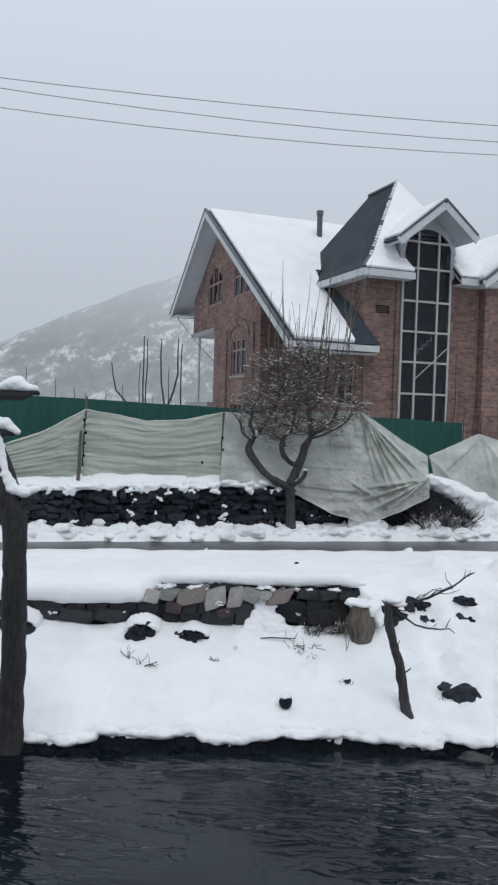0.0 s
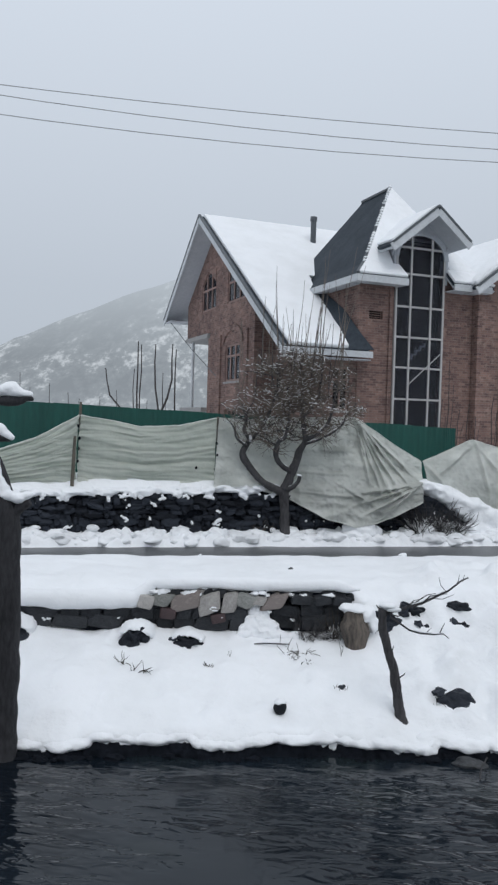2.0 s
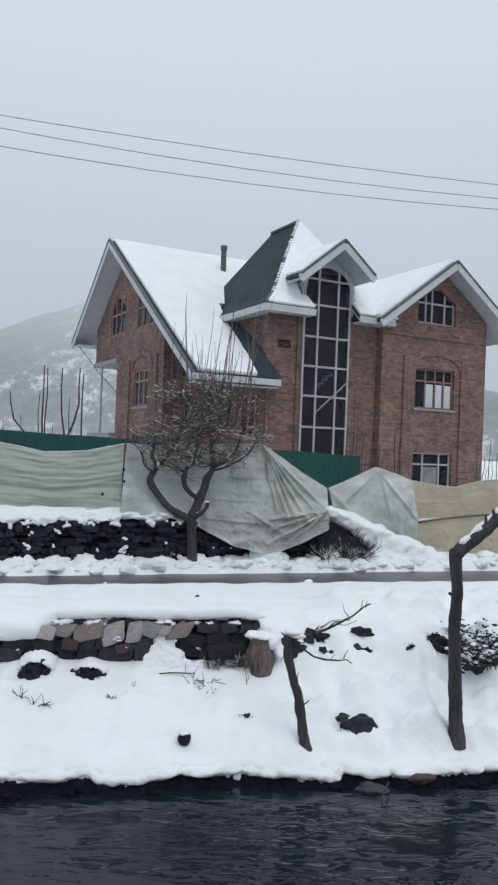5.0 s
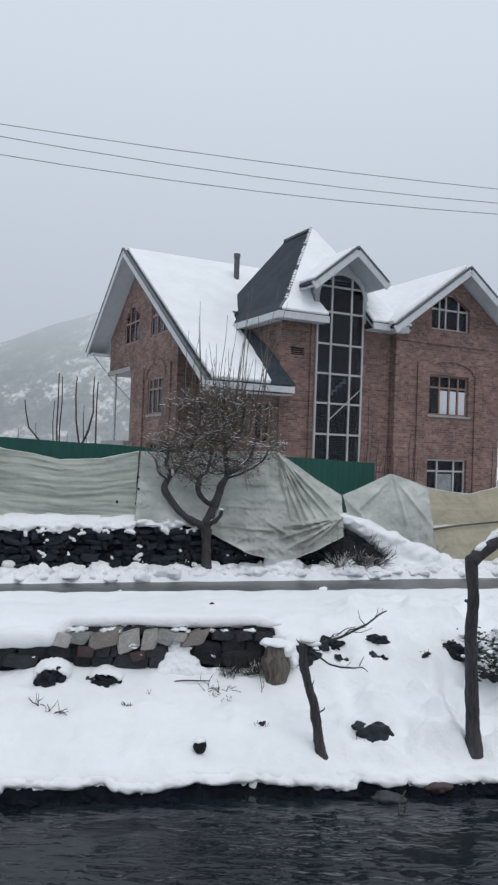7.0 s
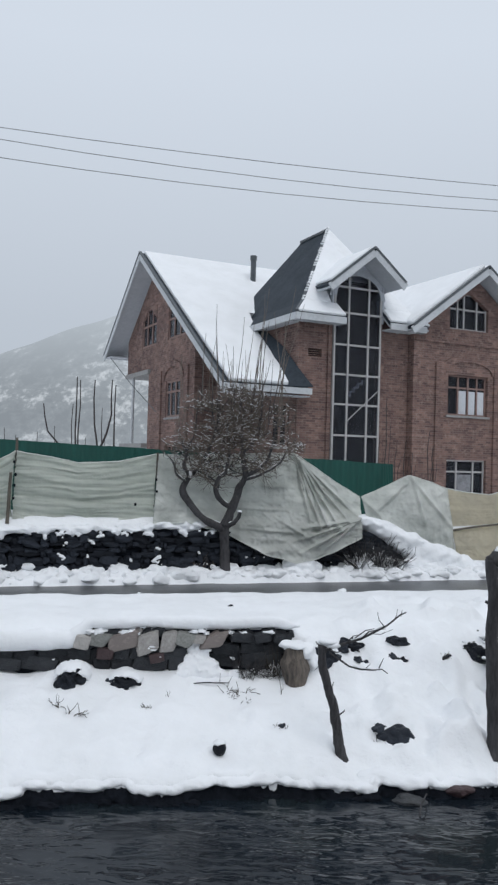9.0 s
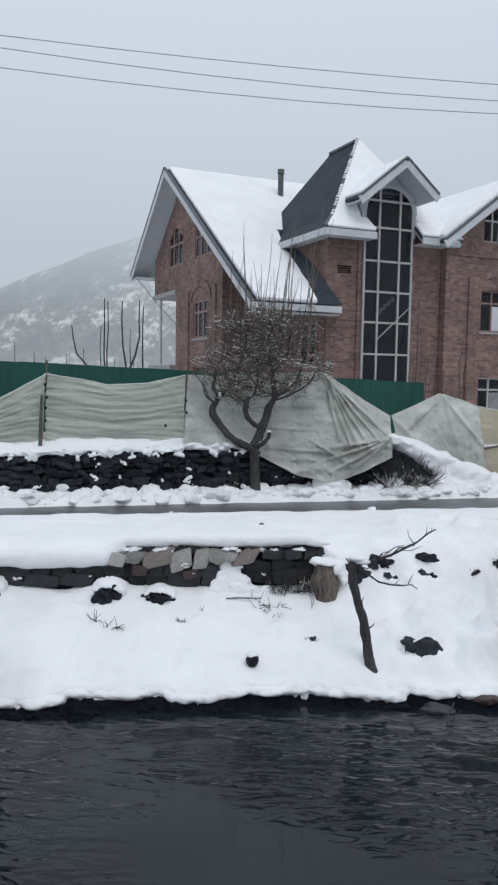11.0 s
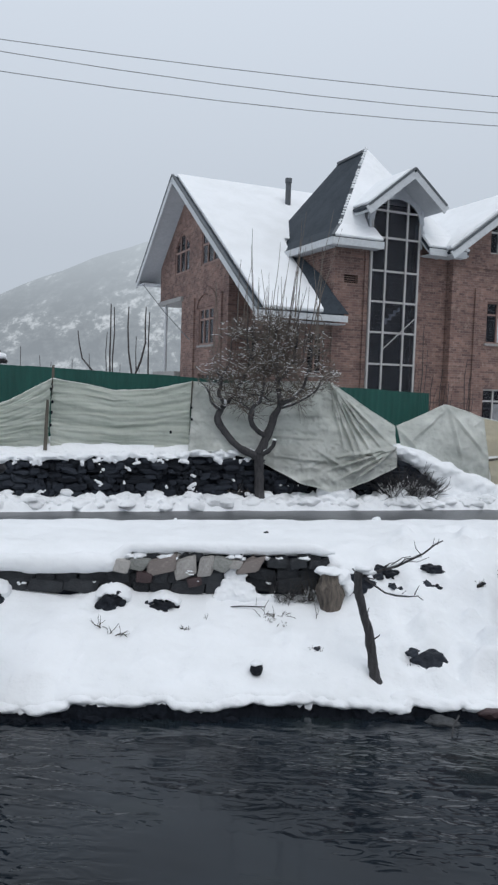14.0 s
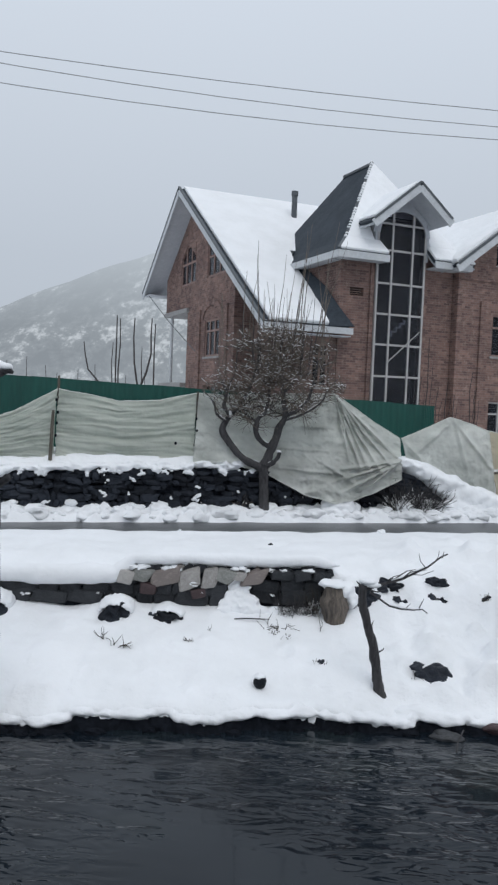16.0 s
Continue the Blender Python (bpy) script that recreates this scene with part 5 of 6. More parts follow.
def orchard_tree():
    g = random.Random(11)
    tree = thing("fruit_tree", pose(-0.95, 19.42, 0.15), "bare crooked fruit tree with snow-dusted twigs", "tree")
    bm = bmesh.new()
    limb(bm, [(0.04, 0, -0.1), (0.02, 0, 0.25), (0, 0, 0.7), (-0.03, 0, 1.0), (-0.02, 0, 1.22)], [0.17, 0.125, 0.11, 0.12, 0.13], 10, 0.16)
    smooth(part("trunk", bm, BARK, tree))
    limbs = [
        ([(-0.03, 0, 1.08), (-0.2, -0.03, 1.16), (-0.4, -0.05, 1.24), (-0.67, -0.1, 1.44), (-0.9, -0.1, 1.72), (-1.07, -0.08, 2.02), (-0.97, 0, 2.26), (-0.74, 0.05, 2.55), (-0.57, 0.05, 2.8), (-0.36, 0.05, 3.3), (-0.26, 0.05, 3.85), (-0.3, 0.05, 4.3)],
         (0.11, 0.1, 0.095, 0.09, 0.085, 0.09, 0.07, 0.055, 0.045, 0.035, 0.028, 0.018)),
        ([(-0.02, 0, 1.15), (0.1, 0.05, 1.5), (0.22, 0.05, 1.8), (0.32, 0.05, 2.12), (0.45, 0.05, 2.42), (0.38, 0.1, 2.88), (0.34, 0.12, 3.5), (0.4, 0.15, 4.15)], (0.125, 0.11, 0.105, 0.09, 0.07, 0.05, 0.038, 0.022)),
        ([(0.12, 0.03, 1.62), (-0.13, -0.12, 1.78), (-0.25, -0.2, 2.02), (-0.19, -0.22, 2.32), (-0.02, -0.18, 2.5), (0.05, -0.1, 3.0), (-0.02, -0.05, 3.7)], (0.07, 0.065, 0.06, 0.05, 0.04, 0.032, 0.02)),
        ([(0.0, 0, 1.14), (0.2, -0.1, 1.25), (0.32, -0.15, 1.4), (0.36, -0.16, 1.52)], (0.065, 0.06, 0.05, 0.04)),
        ([(-0.9, -0.08, 2.35), (-1.05, -0.1, 2.6), (-1.0, -0.1, 2.9), (-1.18, -0.05, 3.3)], (0.05, 0.045, 0.035, 0.02)),
        ([(0.44, 0.05, 2.4), (0.7, 0, 2.52), (0.98, 0.05, 2.8), (1.1, 0.1, 3.2), (1.2, 0.1, 3.8)], (0.06, 0.05, 0.04, 0.03, 0.018)),
        ([(0.45, 0.02, 2.3), (0.85, -0.1, 2.45), (1.3, -0.1, 2.75), (1.45, -0.05, 3.05), (1.7, 0, 3.35)], (0.034, 0.028, 0.02, 0.015, 0.008)),
        ([(-0.95, -0.1, 2.2), (-1.22, -0.15, 2.4), (-1.32, -0.1, 2.7), (-1.6, -0.1, 2.95)], (0.028, 0.022, 0.015, 0.008)),
        ([(-0.7, 0.0, 2.58), (-0.45, -0.1, 2.52), (-0.2, -0.15, 2.62), (0.1, -0.12, 2.55)], (0.04, 0.04, 0.03, 0.02)),
        ([(0.36, 0.1, 2.95), (0.65, 0.2, 3.3), (0.8, 0.2, 3.9), (0.82, 0.2, 4.4)], (0.045, 0.035, 0.028, 0.016)),
    ]
    snow = bmesh.new()
    sources = []
    for pts, rad in limbs:
        bm = bmesh.new()
        limb(bm, pts, rad, 9, 0.2, 0.06, pts[0][2])
        smooth(part("limb", bm, BARK, tree))
        pv = [Vector(p) for p in pts]
        for i in range(len(pv) - 1):
            if abs((pv[i + 1] - pv[i]).normalized().z) < 0.8 and g.random() < 0.75:
                snow_on(snow, [pv[i].lerp(pv[i + 1], 0.15), pv[i].lerp(pv[i + 1], 0.85)], rad[i] * 0.6)
        if len(pv) > 3 and pv[-1].z > 1.8:
            sources += [(pv[i].lerp(pv[i + 1], f), rad[i]) for i in range(len(pv) - 1) for f in (0.2, 0.7) if pv[i].z > 1.75]
    rest = bmesh.new()

    def inside(p):
        e = 0.5 * noise.noise((p.x * 2.3, p.z * 2.3, 4.0))
        wide = float(np.interp(p.z, (1.7, 2.3, 2.9, 3.6, 4.3, 4.9), (1.0, 1.5, 1.75, 1.6, 1.3, 0.95)))
        return 1.75 < p.z < 4.75 + 2 * e and abs(p.x - 0.1 - 0.08 * (p.z - 2.5)) < wide + e and abs(p.y) < 1.1

    for n in range(96):
        src, rs = g.choices(sources, [q[0].z - 1.2 for q in sources])[0]
        side = g.choice((-1, 1))
        d = Vector((side * g.uniform(0.25, 1.0), g.gauss(0, 0.5), g.uniform(0.05, 0.9)))
        pts = [p for p in wander(src, d, g.uniform(0.6, 1.5), 6, 0, 0.38, 0.05, g)]
        while len(pts) > 2 and not inside(pts[-1]):
            pts.pop()
        bm = bmesh.new()
        r0 = min(0.024, rs * 0.6)
        tube(bm, pts, [r0 * (1 - 0.75 * i / (len(pts) - 1)) for i in range(len(pts))], 5)
        part("branch", bm, TWIG if n % 3 else BARK, tree)
        for a, b in zip(pts, pts[1:]):
            if abs((b - a).normalized().z) < 0.75 and g.random() < 0.6:
                snow_on(snow, [a, a.lerp(b, 0.8)], 0.009)
        for q in pts[1:]:
            for _ in range(4):
                # spurs: nearly level, slightly rising
                d2 = Vector((g.gauss(0, 1), g.gauss(0, 0.7), g.gauss(0.05, 0.42)))
                t2 = wander(q, d2, g.uniform(0.2, 0.7), 4, 0, 0.42, 0.04, g)
                if not inside(t2[-1]):
                    continue
                tube(rest, t2, [0.0068, 0.006, 0.005, 0.004, 0.003], 3)
                for a, b in zip(t2, t2[1:]):
                    if abs((b - a).normalized().z) < 0.6 and g.random() < 0.36:
                        snow_on(snow, [a, a.lerp(b, g.uniform(0.3, 0.8))], 0.006)
                if g.random() < 0.6:
                    t3 = wander(t2[2], Vector((g.gauss(0, 1), g.gauss(0, 0.7), g.gauss(0.2, 0.45))), g.uniform(0.12, 0.35), 3, 0, 0.35, 0.05, g)
                    tube(rest, t3, [0.005, 0.0045, 0.004, 0.003], 3)
    # upright water shoots
    for n in range(46):
        x = g.uniform(-0.25, 1.35) if n < 36 else g.uniform(-1.2, -0.3)
        tall = g.uniform(1.6, 2.8) if n % 5 < 2 and n < 36 else g.uniform(0.6, 1.5)
        p = Vector((x, g.uniform(-0.25, 0.25), g.uniform(3.4, 4.2)))
        d = Vector((g.gauss(0.05 + 0.06 * x, 0.07), g.gauss(0, 0.06), 1))
        pts = wander(p, d, tall + 0.3, 6, 0, 0.05, 0.03, g)
        bm = bmesh.new()
        tube(bm, pts, [0.015, 0.014, 0.013, 0.011, 0.009, 0.007, 0.005], 4)
        part("shoot", bm, TWIG_FAR if n % 4 == 0 else TWIG, tree)
    tagged(part("brushwood", rest, TWIG, tree), kind="stuff")
    for c, q in (((-0.9, -0.06, 2.4), (0.06, 0.06, 0.09)), ((-0.4, -0.12, 2.58), (0.11, 0.06, 0.035)), ((-0.78, 0, 2.6), (0.07, 0.06, 0.035)), ((0.0, -0.15, 2.56), (0.07, 0.06, 0.03)), ((0.34, -0.14, 1.53), (0.06, 0.06, 0.035)), ((0.08, -0.02, 1.24), (0.07, 0.06, 0.04))):
        blob(snow, c, q, c[0] * 9, 2, 0.7)
    tagged(smooth(part("snow", snow, SNOW, tree, "snow lying on the twigs")), kind="stuff")


orchard_tree()


def sapling(x, y, z0, courses, label="thin bare sapling standing behind the green fence"):
    t = thing("sapling", pose(x, y, z0), label, "tree", "bare saplings")
    for pts, r in courses:
        bm = bmesh.new()
        n = len(pts)
        tube(bm, pts, [r * (1 - 0.55 * i / (n - 1)) for i in range(n)], 5)
        part("stem", bm, TWIG_FAR, t)


def up_stem(dx, h, wob, seed, lean=0.0, z0=0.0):
    g = random.Random(seed)
    return [(dx + lean * t + g.uniform(-wob, wob), 0, z0 + (h - z0) * t) for t in (0, 0.2, 0.4, 0.6, 0.8, 1.0)]


SZ = 1.3
sapling(-5.85, 24.25, SZ, [(up_stem(-0.04, 4.05, 0.03, 1), 0.04), (up_stem(0.10, 3.95, 0.04, 2, -0.06), 0.035), (up_stem(-0.12, 3.2, 0.04, 21, -0.05), 0.025)])
sapling(-5.25, 24.4, SZ, [([(0.05, 0, 0), (0.03, 0, 1.8), (-0.1, 0, 2.6), (-0.14, 0, 3.4), (-0.12, 0, 3.98)], 0.04), ([(0.05, 0, 1.75), (0.28, 0, 2.3), (0.42, 0, 2.9), (0.40, 0, 3.5), (0.42, 0, 4.0)], 0.04), ([(0.15, 0, 1.9), (0.12, 0, 2.6), (0.13, 0, 3.1)], 0.02)])
sapling(-4.7, 24.6, SZ, [(up_stem(-0.05, 3.85, 0.03, 4), 0.04)])
sapling(-6.0, 24.2, SZ, [([(-0.1, 0, 1.2), (-0.35, 0, 1.9), (-0.75, 0, 2.35), (-0.85, 0, 2.8), (-0.9, 0, 3.2)], 0.035), ([(-0.1, 0, 0), (-0.1, 0, 1.3)], 0.035)])
for k, (x, h) in enumerate(((-8.42, 2.65), (-9.25, 2.95), (-9.0, 2.5), (-9.6, 2.6), (-7.9, 2.4), (-7.6, 2.2), (-7.0, 2.3), (-6.5, 2.5), (-10.2, 2.7), (-5.6, 2.2), (-5.05, 2.3))):
    sapling(x, 26 + 0.3 * x, SZ, [(up_stem(0, h, 0.03, 30 + k), 0.018)], "thin dark vine stake in the snowy garden")


def pollard_left():
    t = thing("bank_tree", pose(-3.878, 9.42, -1.3), "thick dark pollarded trunk at the water's edge", "tree")
    bm = bmesh.new()
    limb(bm, [(-0.03, 0, -0.15), (-0.01, 0, 0.1), (0.0, 0, 0.35), (0.01, 0, 0.9), (0.01, 0, 1.6), (0.015, 0, 2.4), (0.0, 0, 2.9), (-0.1, 0, 3.25), (-0.2, 0, 3.6)],
         [0.19, 0.165, 0.155, 0.152, 0.15, 0.148, 0.16, 0.165, 0.12], 14)
    ob = smooth(part("trunk", bm, BARK_WET, t))
    for pts, rad in (([(-0.15, 0, 3.5), (-0.3, 0, 3.95), (-0.42, 0.02, 4.35), (-0.4, 0.02, 4.5)], (0.12, 0.1, 0.09, 0.07)),
                     ([(0.0, 0, 3.0), (0.12, -0.02, 3.12), (0.26, -0.02, 3.22)], (0.09, 0.07, 0.06)),
                     ([(-0.42, 0.02, 4.4), (-0.15, 0, 4.46), (0.08, 0, 4.45), (0.19, 0, 4.5), (0.28, 0, 4.47)], (0.085, 0.08, 0.06, 0.05, 0.02)),
                     ([(-0.3, 0, 3.9), (-0.12, -0.05, 4.0), (0.02, -0.05, 3.98)], (0.08, 0.06, 0.04))):
        bm = bmesh.new()
        limb(bm, pts, rad, 10, 0.14, 0.05, pts[0][2])
        smooth(part("limb", bm, BARK_WET, t))
    for course in (((-0.42, 0, 4.57, 0.10), (-0.2, -0.02, 4.55, 0.06), (-0.02, -0.02, 4.6, 0.11), (0.12, -0.02, 4.55, 0.06), (0.22, 0, 4.54, 0.05)),
                   ((-0.3, -0.04, 4.1, 0.09), (-0.12, -0.05, 4.1, 0.08), (0.03, -0.06, 4.0, 0.045)),
                   ((-0.22, -0.06, 3.95, 0.06), (-0.17, -0.07, 3.7, 0.065), (-0.1, -0.09, 3.48, 0.065), (0.0, -0.1, 3.3, 0.075), (0.14, -0.06, 3.26, 0.085), (0.25, -0.03, 3.3, 0.06))):
        bm = bmesh.new()
        for (ax, ay, az, ar), (bx, by, bz, br) in zip(course, course[1:]):
            for q in range(5):
                f = q / 4
                r = (ar + (br - ar) * f) * (1 + 0.3 * noise.noise((ax * 9 + q, az * 5, 2)))
                blob(bm, (ax + (bx - ax) * f, ay + (by - ay) * f, az + (bz - az) * f), (r * 1.1, r, r * 0.8), ax * 17 + q, 2, 0.35)
        merge(part("snow", bm, SNOW, t, "snow lying on a cut limb"), 0.018, 4)


def pollard_right():
    t = thing("bank_tree", pose(3.26, 11.0, -0.87), "leaning dark pollarded tree with one bent limb", "tree")
    bm = bmesh.new()
    limb(bm, [(-0.01, 0, -0.15), (-0.01, 0, 0.05), (-0.02, 0, 0.3), (-0.06, 0, 1.0), (-0.08, 0, 1.6), (-0.06, 0, 2.0), (-0.09, 0, 2.3), (-0.10, 0, 2.56)],
         [0.14, 0.12, 0.095, 0.09, 0.085, 0.08, 0.08, 0.088], 12)
    smooth(part("trunk", bm, BARK, t))
    for pts, rad in (([(-0.10, 0, 2.52), (0.06, 0, 2.68), (0.25, 0, 2.84), (0.42, 0, 3.0), (0.62, 0.05, 3.2)], (0.1, 0.1, 0.1, 0.09, 0.08)),
                     ([(-0.10, 0, 2.5), (-0.16, 0, 2.6)], (0.06, 0.04)),
                     ([(-0.05, 0, 1.92), (-0.18, 0, 1.98)], (0.03, 0.02)),
                     ([(0.3, -0.04, 2.92), (0.28, -0.06, 3.08)], (0.03, 0.018)),
                     ([(0.42, -0.04, 3.02), (0.38, -0.06, 3.17)], (0.03, 0.02))):
        bm = bmesh.new()
        limb(bm, pts, rad, 10, 0.14, 0.05, pts[0][2])
        smooth(part("limb", bm, BARK, t))
    bm = bmesh.new()
    for k in range(26):
        f = k / 25
        r = 0.045 + 0.03 * noise.noise((f * 7, 1, 0))
        blob(bm, (-0.02 + 0.64 * f, -0.02 + 0.05 * f, 2.68 + 0.6 * f), (r * 1.2, r * 1.3, r * 0.9), k, 2, 0.5)
    merge(part("snow", bm, SNOW, t, "snow lying along the bent limb"), 0.014, 3)


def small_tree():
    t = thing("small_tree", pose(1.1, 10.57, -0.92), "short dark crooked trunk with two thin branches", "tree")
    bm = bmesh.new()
    # trunk and branch courses are placed to fit the camera's view
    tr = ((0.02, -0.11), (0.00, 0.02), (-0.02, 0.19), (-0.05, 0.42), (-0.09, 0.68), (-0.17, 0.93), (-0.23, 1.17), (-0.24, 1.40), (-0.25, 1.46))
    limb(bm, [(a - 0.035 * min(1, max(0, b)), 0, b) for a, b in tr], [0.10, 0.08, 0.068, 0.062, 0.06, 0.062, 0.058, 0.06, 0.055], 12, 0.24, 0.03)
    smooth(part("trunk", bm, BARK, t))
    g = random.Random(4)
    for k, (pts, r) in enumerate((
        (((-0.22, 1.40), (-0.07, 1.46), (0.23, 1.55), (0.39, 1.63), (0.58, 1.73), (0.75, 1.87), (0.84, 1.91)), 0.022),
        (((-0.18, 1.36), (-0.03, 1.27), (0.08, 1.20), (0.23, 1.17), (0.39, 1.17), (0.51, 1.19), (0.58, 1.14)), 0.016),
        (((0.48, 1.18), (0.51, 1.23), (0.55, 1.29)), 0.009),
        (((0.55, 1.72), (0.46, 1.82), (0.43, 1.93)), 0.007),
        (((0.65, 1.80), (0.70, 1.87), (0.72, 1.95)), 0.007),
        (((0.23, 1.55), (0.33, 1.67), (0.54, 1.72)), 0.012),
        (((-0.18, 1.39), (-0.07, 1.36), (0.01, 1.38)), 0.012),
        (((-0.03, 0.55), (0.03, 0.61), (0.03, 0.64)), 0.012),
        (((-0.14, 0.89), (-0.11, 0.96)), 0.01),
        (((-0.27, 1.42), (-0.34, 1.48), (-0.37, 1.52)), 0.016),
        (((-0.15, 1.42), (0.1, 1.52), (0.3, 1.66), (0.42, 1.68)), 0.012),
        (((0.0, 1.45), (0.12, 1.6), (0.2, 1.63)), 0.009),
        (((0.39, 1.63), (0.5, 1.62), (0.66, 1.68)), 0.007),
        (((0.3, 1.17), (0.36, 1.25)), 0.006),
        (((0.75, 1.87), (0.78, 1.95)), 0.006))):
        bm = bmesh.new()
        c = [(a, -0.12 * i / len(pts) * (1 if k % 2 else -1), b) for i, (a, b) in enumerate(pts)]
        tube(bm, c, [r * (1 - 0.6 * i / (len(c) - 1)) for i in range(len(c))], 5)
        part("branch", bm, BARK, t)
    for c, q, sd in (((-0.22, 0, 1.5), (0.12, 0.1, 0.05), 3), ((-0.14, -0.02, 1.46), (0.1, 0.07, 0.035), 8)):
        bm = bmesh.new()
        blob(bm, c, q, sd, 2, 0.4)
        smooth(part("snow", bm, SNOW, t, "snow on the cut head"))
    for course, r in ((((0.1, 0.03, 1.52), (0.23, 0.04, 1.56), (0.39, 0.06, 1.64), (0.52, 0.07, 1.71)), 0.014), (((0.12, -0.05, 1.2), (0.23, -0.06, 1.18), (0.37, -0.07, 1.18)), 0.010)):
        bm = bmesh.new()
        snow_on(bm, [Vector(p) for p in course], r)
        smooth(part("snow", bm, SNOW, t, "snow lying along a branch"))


pollard_left()
pollard_right()
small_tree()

# ================= low bank wall, rocks and stump =================
low = thing("bank_wall", pose(0, 12.7, 0), "low retaining wall of rough dark and pale stones", "wall")
for x0, x1 in ((-7, -2.72), (-2.72, 0.5)):
    bm = bmesh.new()
    zt = 0.02 if x0 < -3 else 0.25
    v = [bm.verts.new((x, 0.14 * x + y, z)) for x in (x0, x1) for y, z in ((-0.005, -0.6), (-0.005, zt), (0.25, zt), (0.25, -0.6))]
    for f in ((0, 4, 5, 1), (1, 5, 6, 2), (0, 1, 2, 3), (7, 6, 5, 4)):
        bm.faces.new([v[i] for i in f])
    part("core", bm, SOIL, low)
yb_yaw = math.degrees(math.atan(0.14))
for z, h, lo, hi in ((-0.36, 0.20, -6.6, -1.25), (-0.20, 0.18, -6.6, -1.2), (-0.05, 0.15, -6.6, -1.2), (-0.30, 0.2, -0.8, 0.42), (-0.12, 0.19, -0.8, 0.42), (0.05, 0.16, -0.5, 0.44)):
    x = lo
    while x < hi - 0.1:
        w = min(rng.uniform(0.22, 0.6), hi - x + 0.05)
        stone(low, WALL_STONES, x + w / 2, 0.14 * (x + w / 2) + rng.uniform(-0.02, 0.025), z + h / 2, w * 1.12, 0.24, h * rng.uniform(1.05, 1.3), yb_yaw + rng.uniform(-6, 6), rng.uniform(-9, 9))
        x += w
# the pale slanting blocks of the top course
for x, dz, w, h, tilt in ((-2.76, 0.0, 0.27, 0.22, 8), (-2.52, 0.03, 0.34, 0.19, 6), (-2.13, 0.0, 0.50, 0.26, -14), (-1.77, -0.03, 0.36, 0.29, -20), (-1.45, 0.0, 0.26, 0.31, -12),
                          (-1.2, 0.04, 0.34, 0.22, 16), (-0.98, 0.05, 0.2, 0.14, 10), (-0.74, 0.02, 0.44, 0.20, -12), (-0.34, 0.07, 0.36, 0.14, 4), (0.02, 0.07, 0.28, 0.13, -8), (0.27, 0.05, 0.2, 0.15, 12)):
    stone(low, PALE_STONES if x < -0.5 else WALL_STONES, x, 0.14 * x - rng.uniform(0.03, 0.07), 0.09 + dz, w * 1.06, 0.3, h * 1.1, yb_yaw + rng.uniform(-8, 8), tilt)
# small filling stones between and above them
x = -2.7
while x < 0.4:
    w = rng.uniform(0.1, 0.24)
    stone(low, PALE_STONES if rng.random() < 0.35 else WALL_STONES, x + w / 2, 0.14 * (x + w / 2) + rng.uniform(0.0, 0.03), 0.19 + rng.uniform(-0.05, 0.04), w * 1.1, 0.2, rng.uniform(0.08, 0.16), yb_yaw + rng.uniform(-15, 15), rng.uniform(-35, 35))
    x += w * 0.9
for x, z, w, h, tilt in ((-2.42, -0.09, 0.3, 0.2, 6), (-1.62, -0.16, 0.26, 0.16, -12)):
    stone(low, RED_STONES, x, 0.14 * x - 0.05, z, w, 0.25, h, yb_yaw, tilt)
# flecks of snow on the stones
bm = bmesh.new()
for k in range(9):
    x = rng.uniform(-5.5, 0.4)
    z = rng.choice((-0.02, 0.0, -0.15, -0.2, 0.12)) + rng.uniform(-0.03, 0.03)
    q = rng.uniform(0.012, 0.04)
    for _ in range(3):
        blob(bm, (x + rng.uniform(-2, 2) * q, y_bank(x) - 0.13, z + rng.uniform(-0.8, 0.8) * q), (q * rng.uniform(0.6, 1.6), 0.05, q * rng.uniform(0.4, 0.8)), 800 + k, 1, 0.6, 1.8)
for k in range(16):
    x = -2.8 + 3.2 * rng.random()
    q = rng.uniform(0.03, 0.06)
    blob(bm, (x, y_bank(x) - 0.06, 0.25 - 0.05 * rng.random()), (q * rng.uniform(1.0, 2.2), 0.1, q * rng.uniform(0.5, 0.9)), 860 + k, 2, 0.9, 1.8)
smooth(solo("fleck_snow", bm, SNOW, "flecks of snow caught on the low bank wall", "snow", kind="stuff"))


def snow_roll(x0, x1, centre, radius, name, label, seed, sides=12):
    """A continuous soft lip of snow along a ledge."""
    bm = bmesh.new()
    pts, rad = [], []
    n = int((x1 - x0) / 0.06)
    for i in range(n + 1):
        x = x0 + (x1 - x0) * i / n
        c, r = Vector(centre(x)), radius(x)
        pts.append(c + Vector((0, 0.02 * noise.noise((x * 2.3, seed, 0)), 0.03 * fbm(x, seed, 1.7, seed, 2))))
        rad.append(max(0.02, r * (1 + 0.35 * fbm(x, seed, 1.4, seed + 3, 3))))
    tube(bm, pts, rad, sides)
    return smooth(solo(name, bm, SNOW, label, "snow", kind="stuff"))


# snow spilled through a gap and tucked on the stones
bm = bmesh.new()
for k in range(90):
    t = (k + 0.5) / 90
    x = -1.04 + 0.12 * t + rng.gauss(0, 1) * (0.04 + 0.15 * t * t)
    q = 0.035 + 0.05 * t + rng.uniform(-0.012, 0.03)
    blob(bm, (x, y_bank(x) - 0.01 - 0.17 * t, 0.10 - 0.52 * t), (q * 1.35, q * 0.8, q), 700 + k, 2, 0.6, 2.2)
merge(solo("tucked_snow", bm, SNOW, "broken snow spilled over the low bank wall", "snow", kind="stuff"), 0.014, 3)


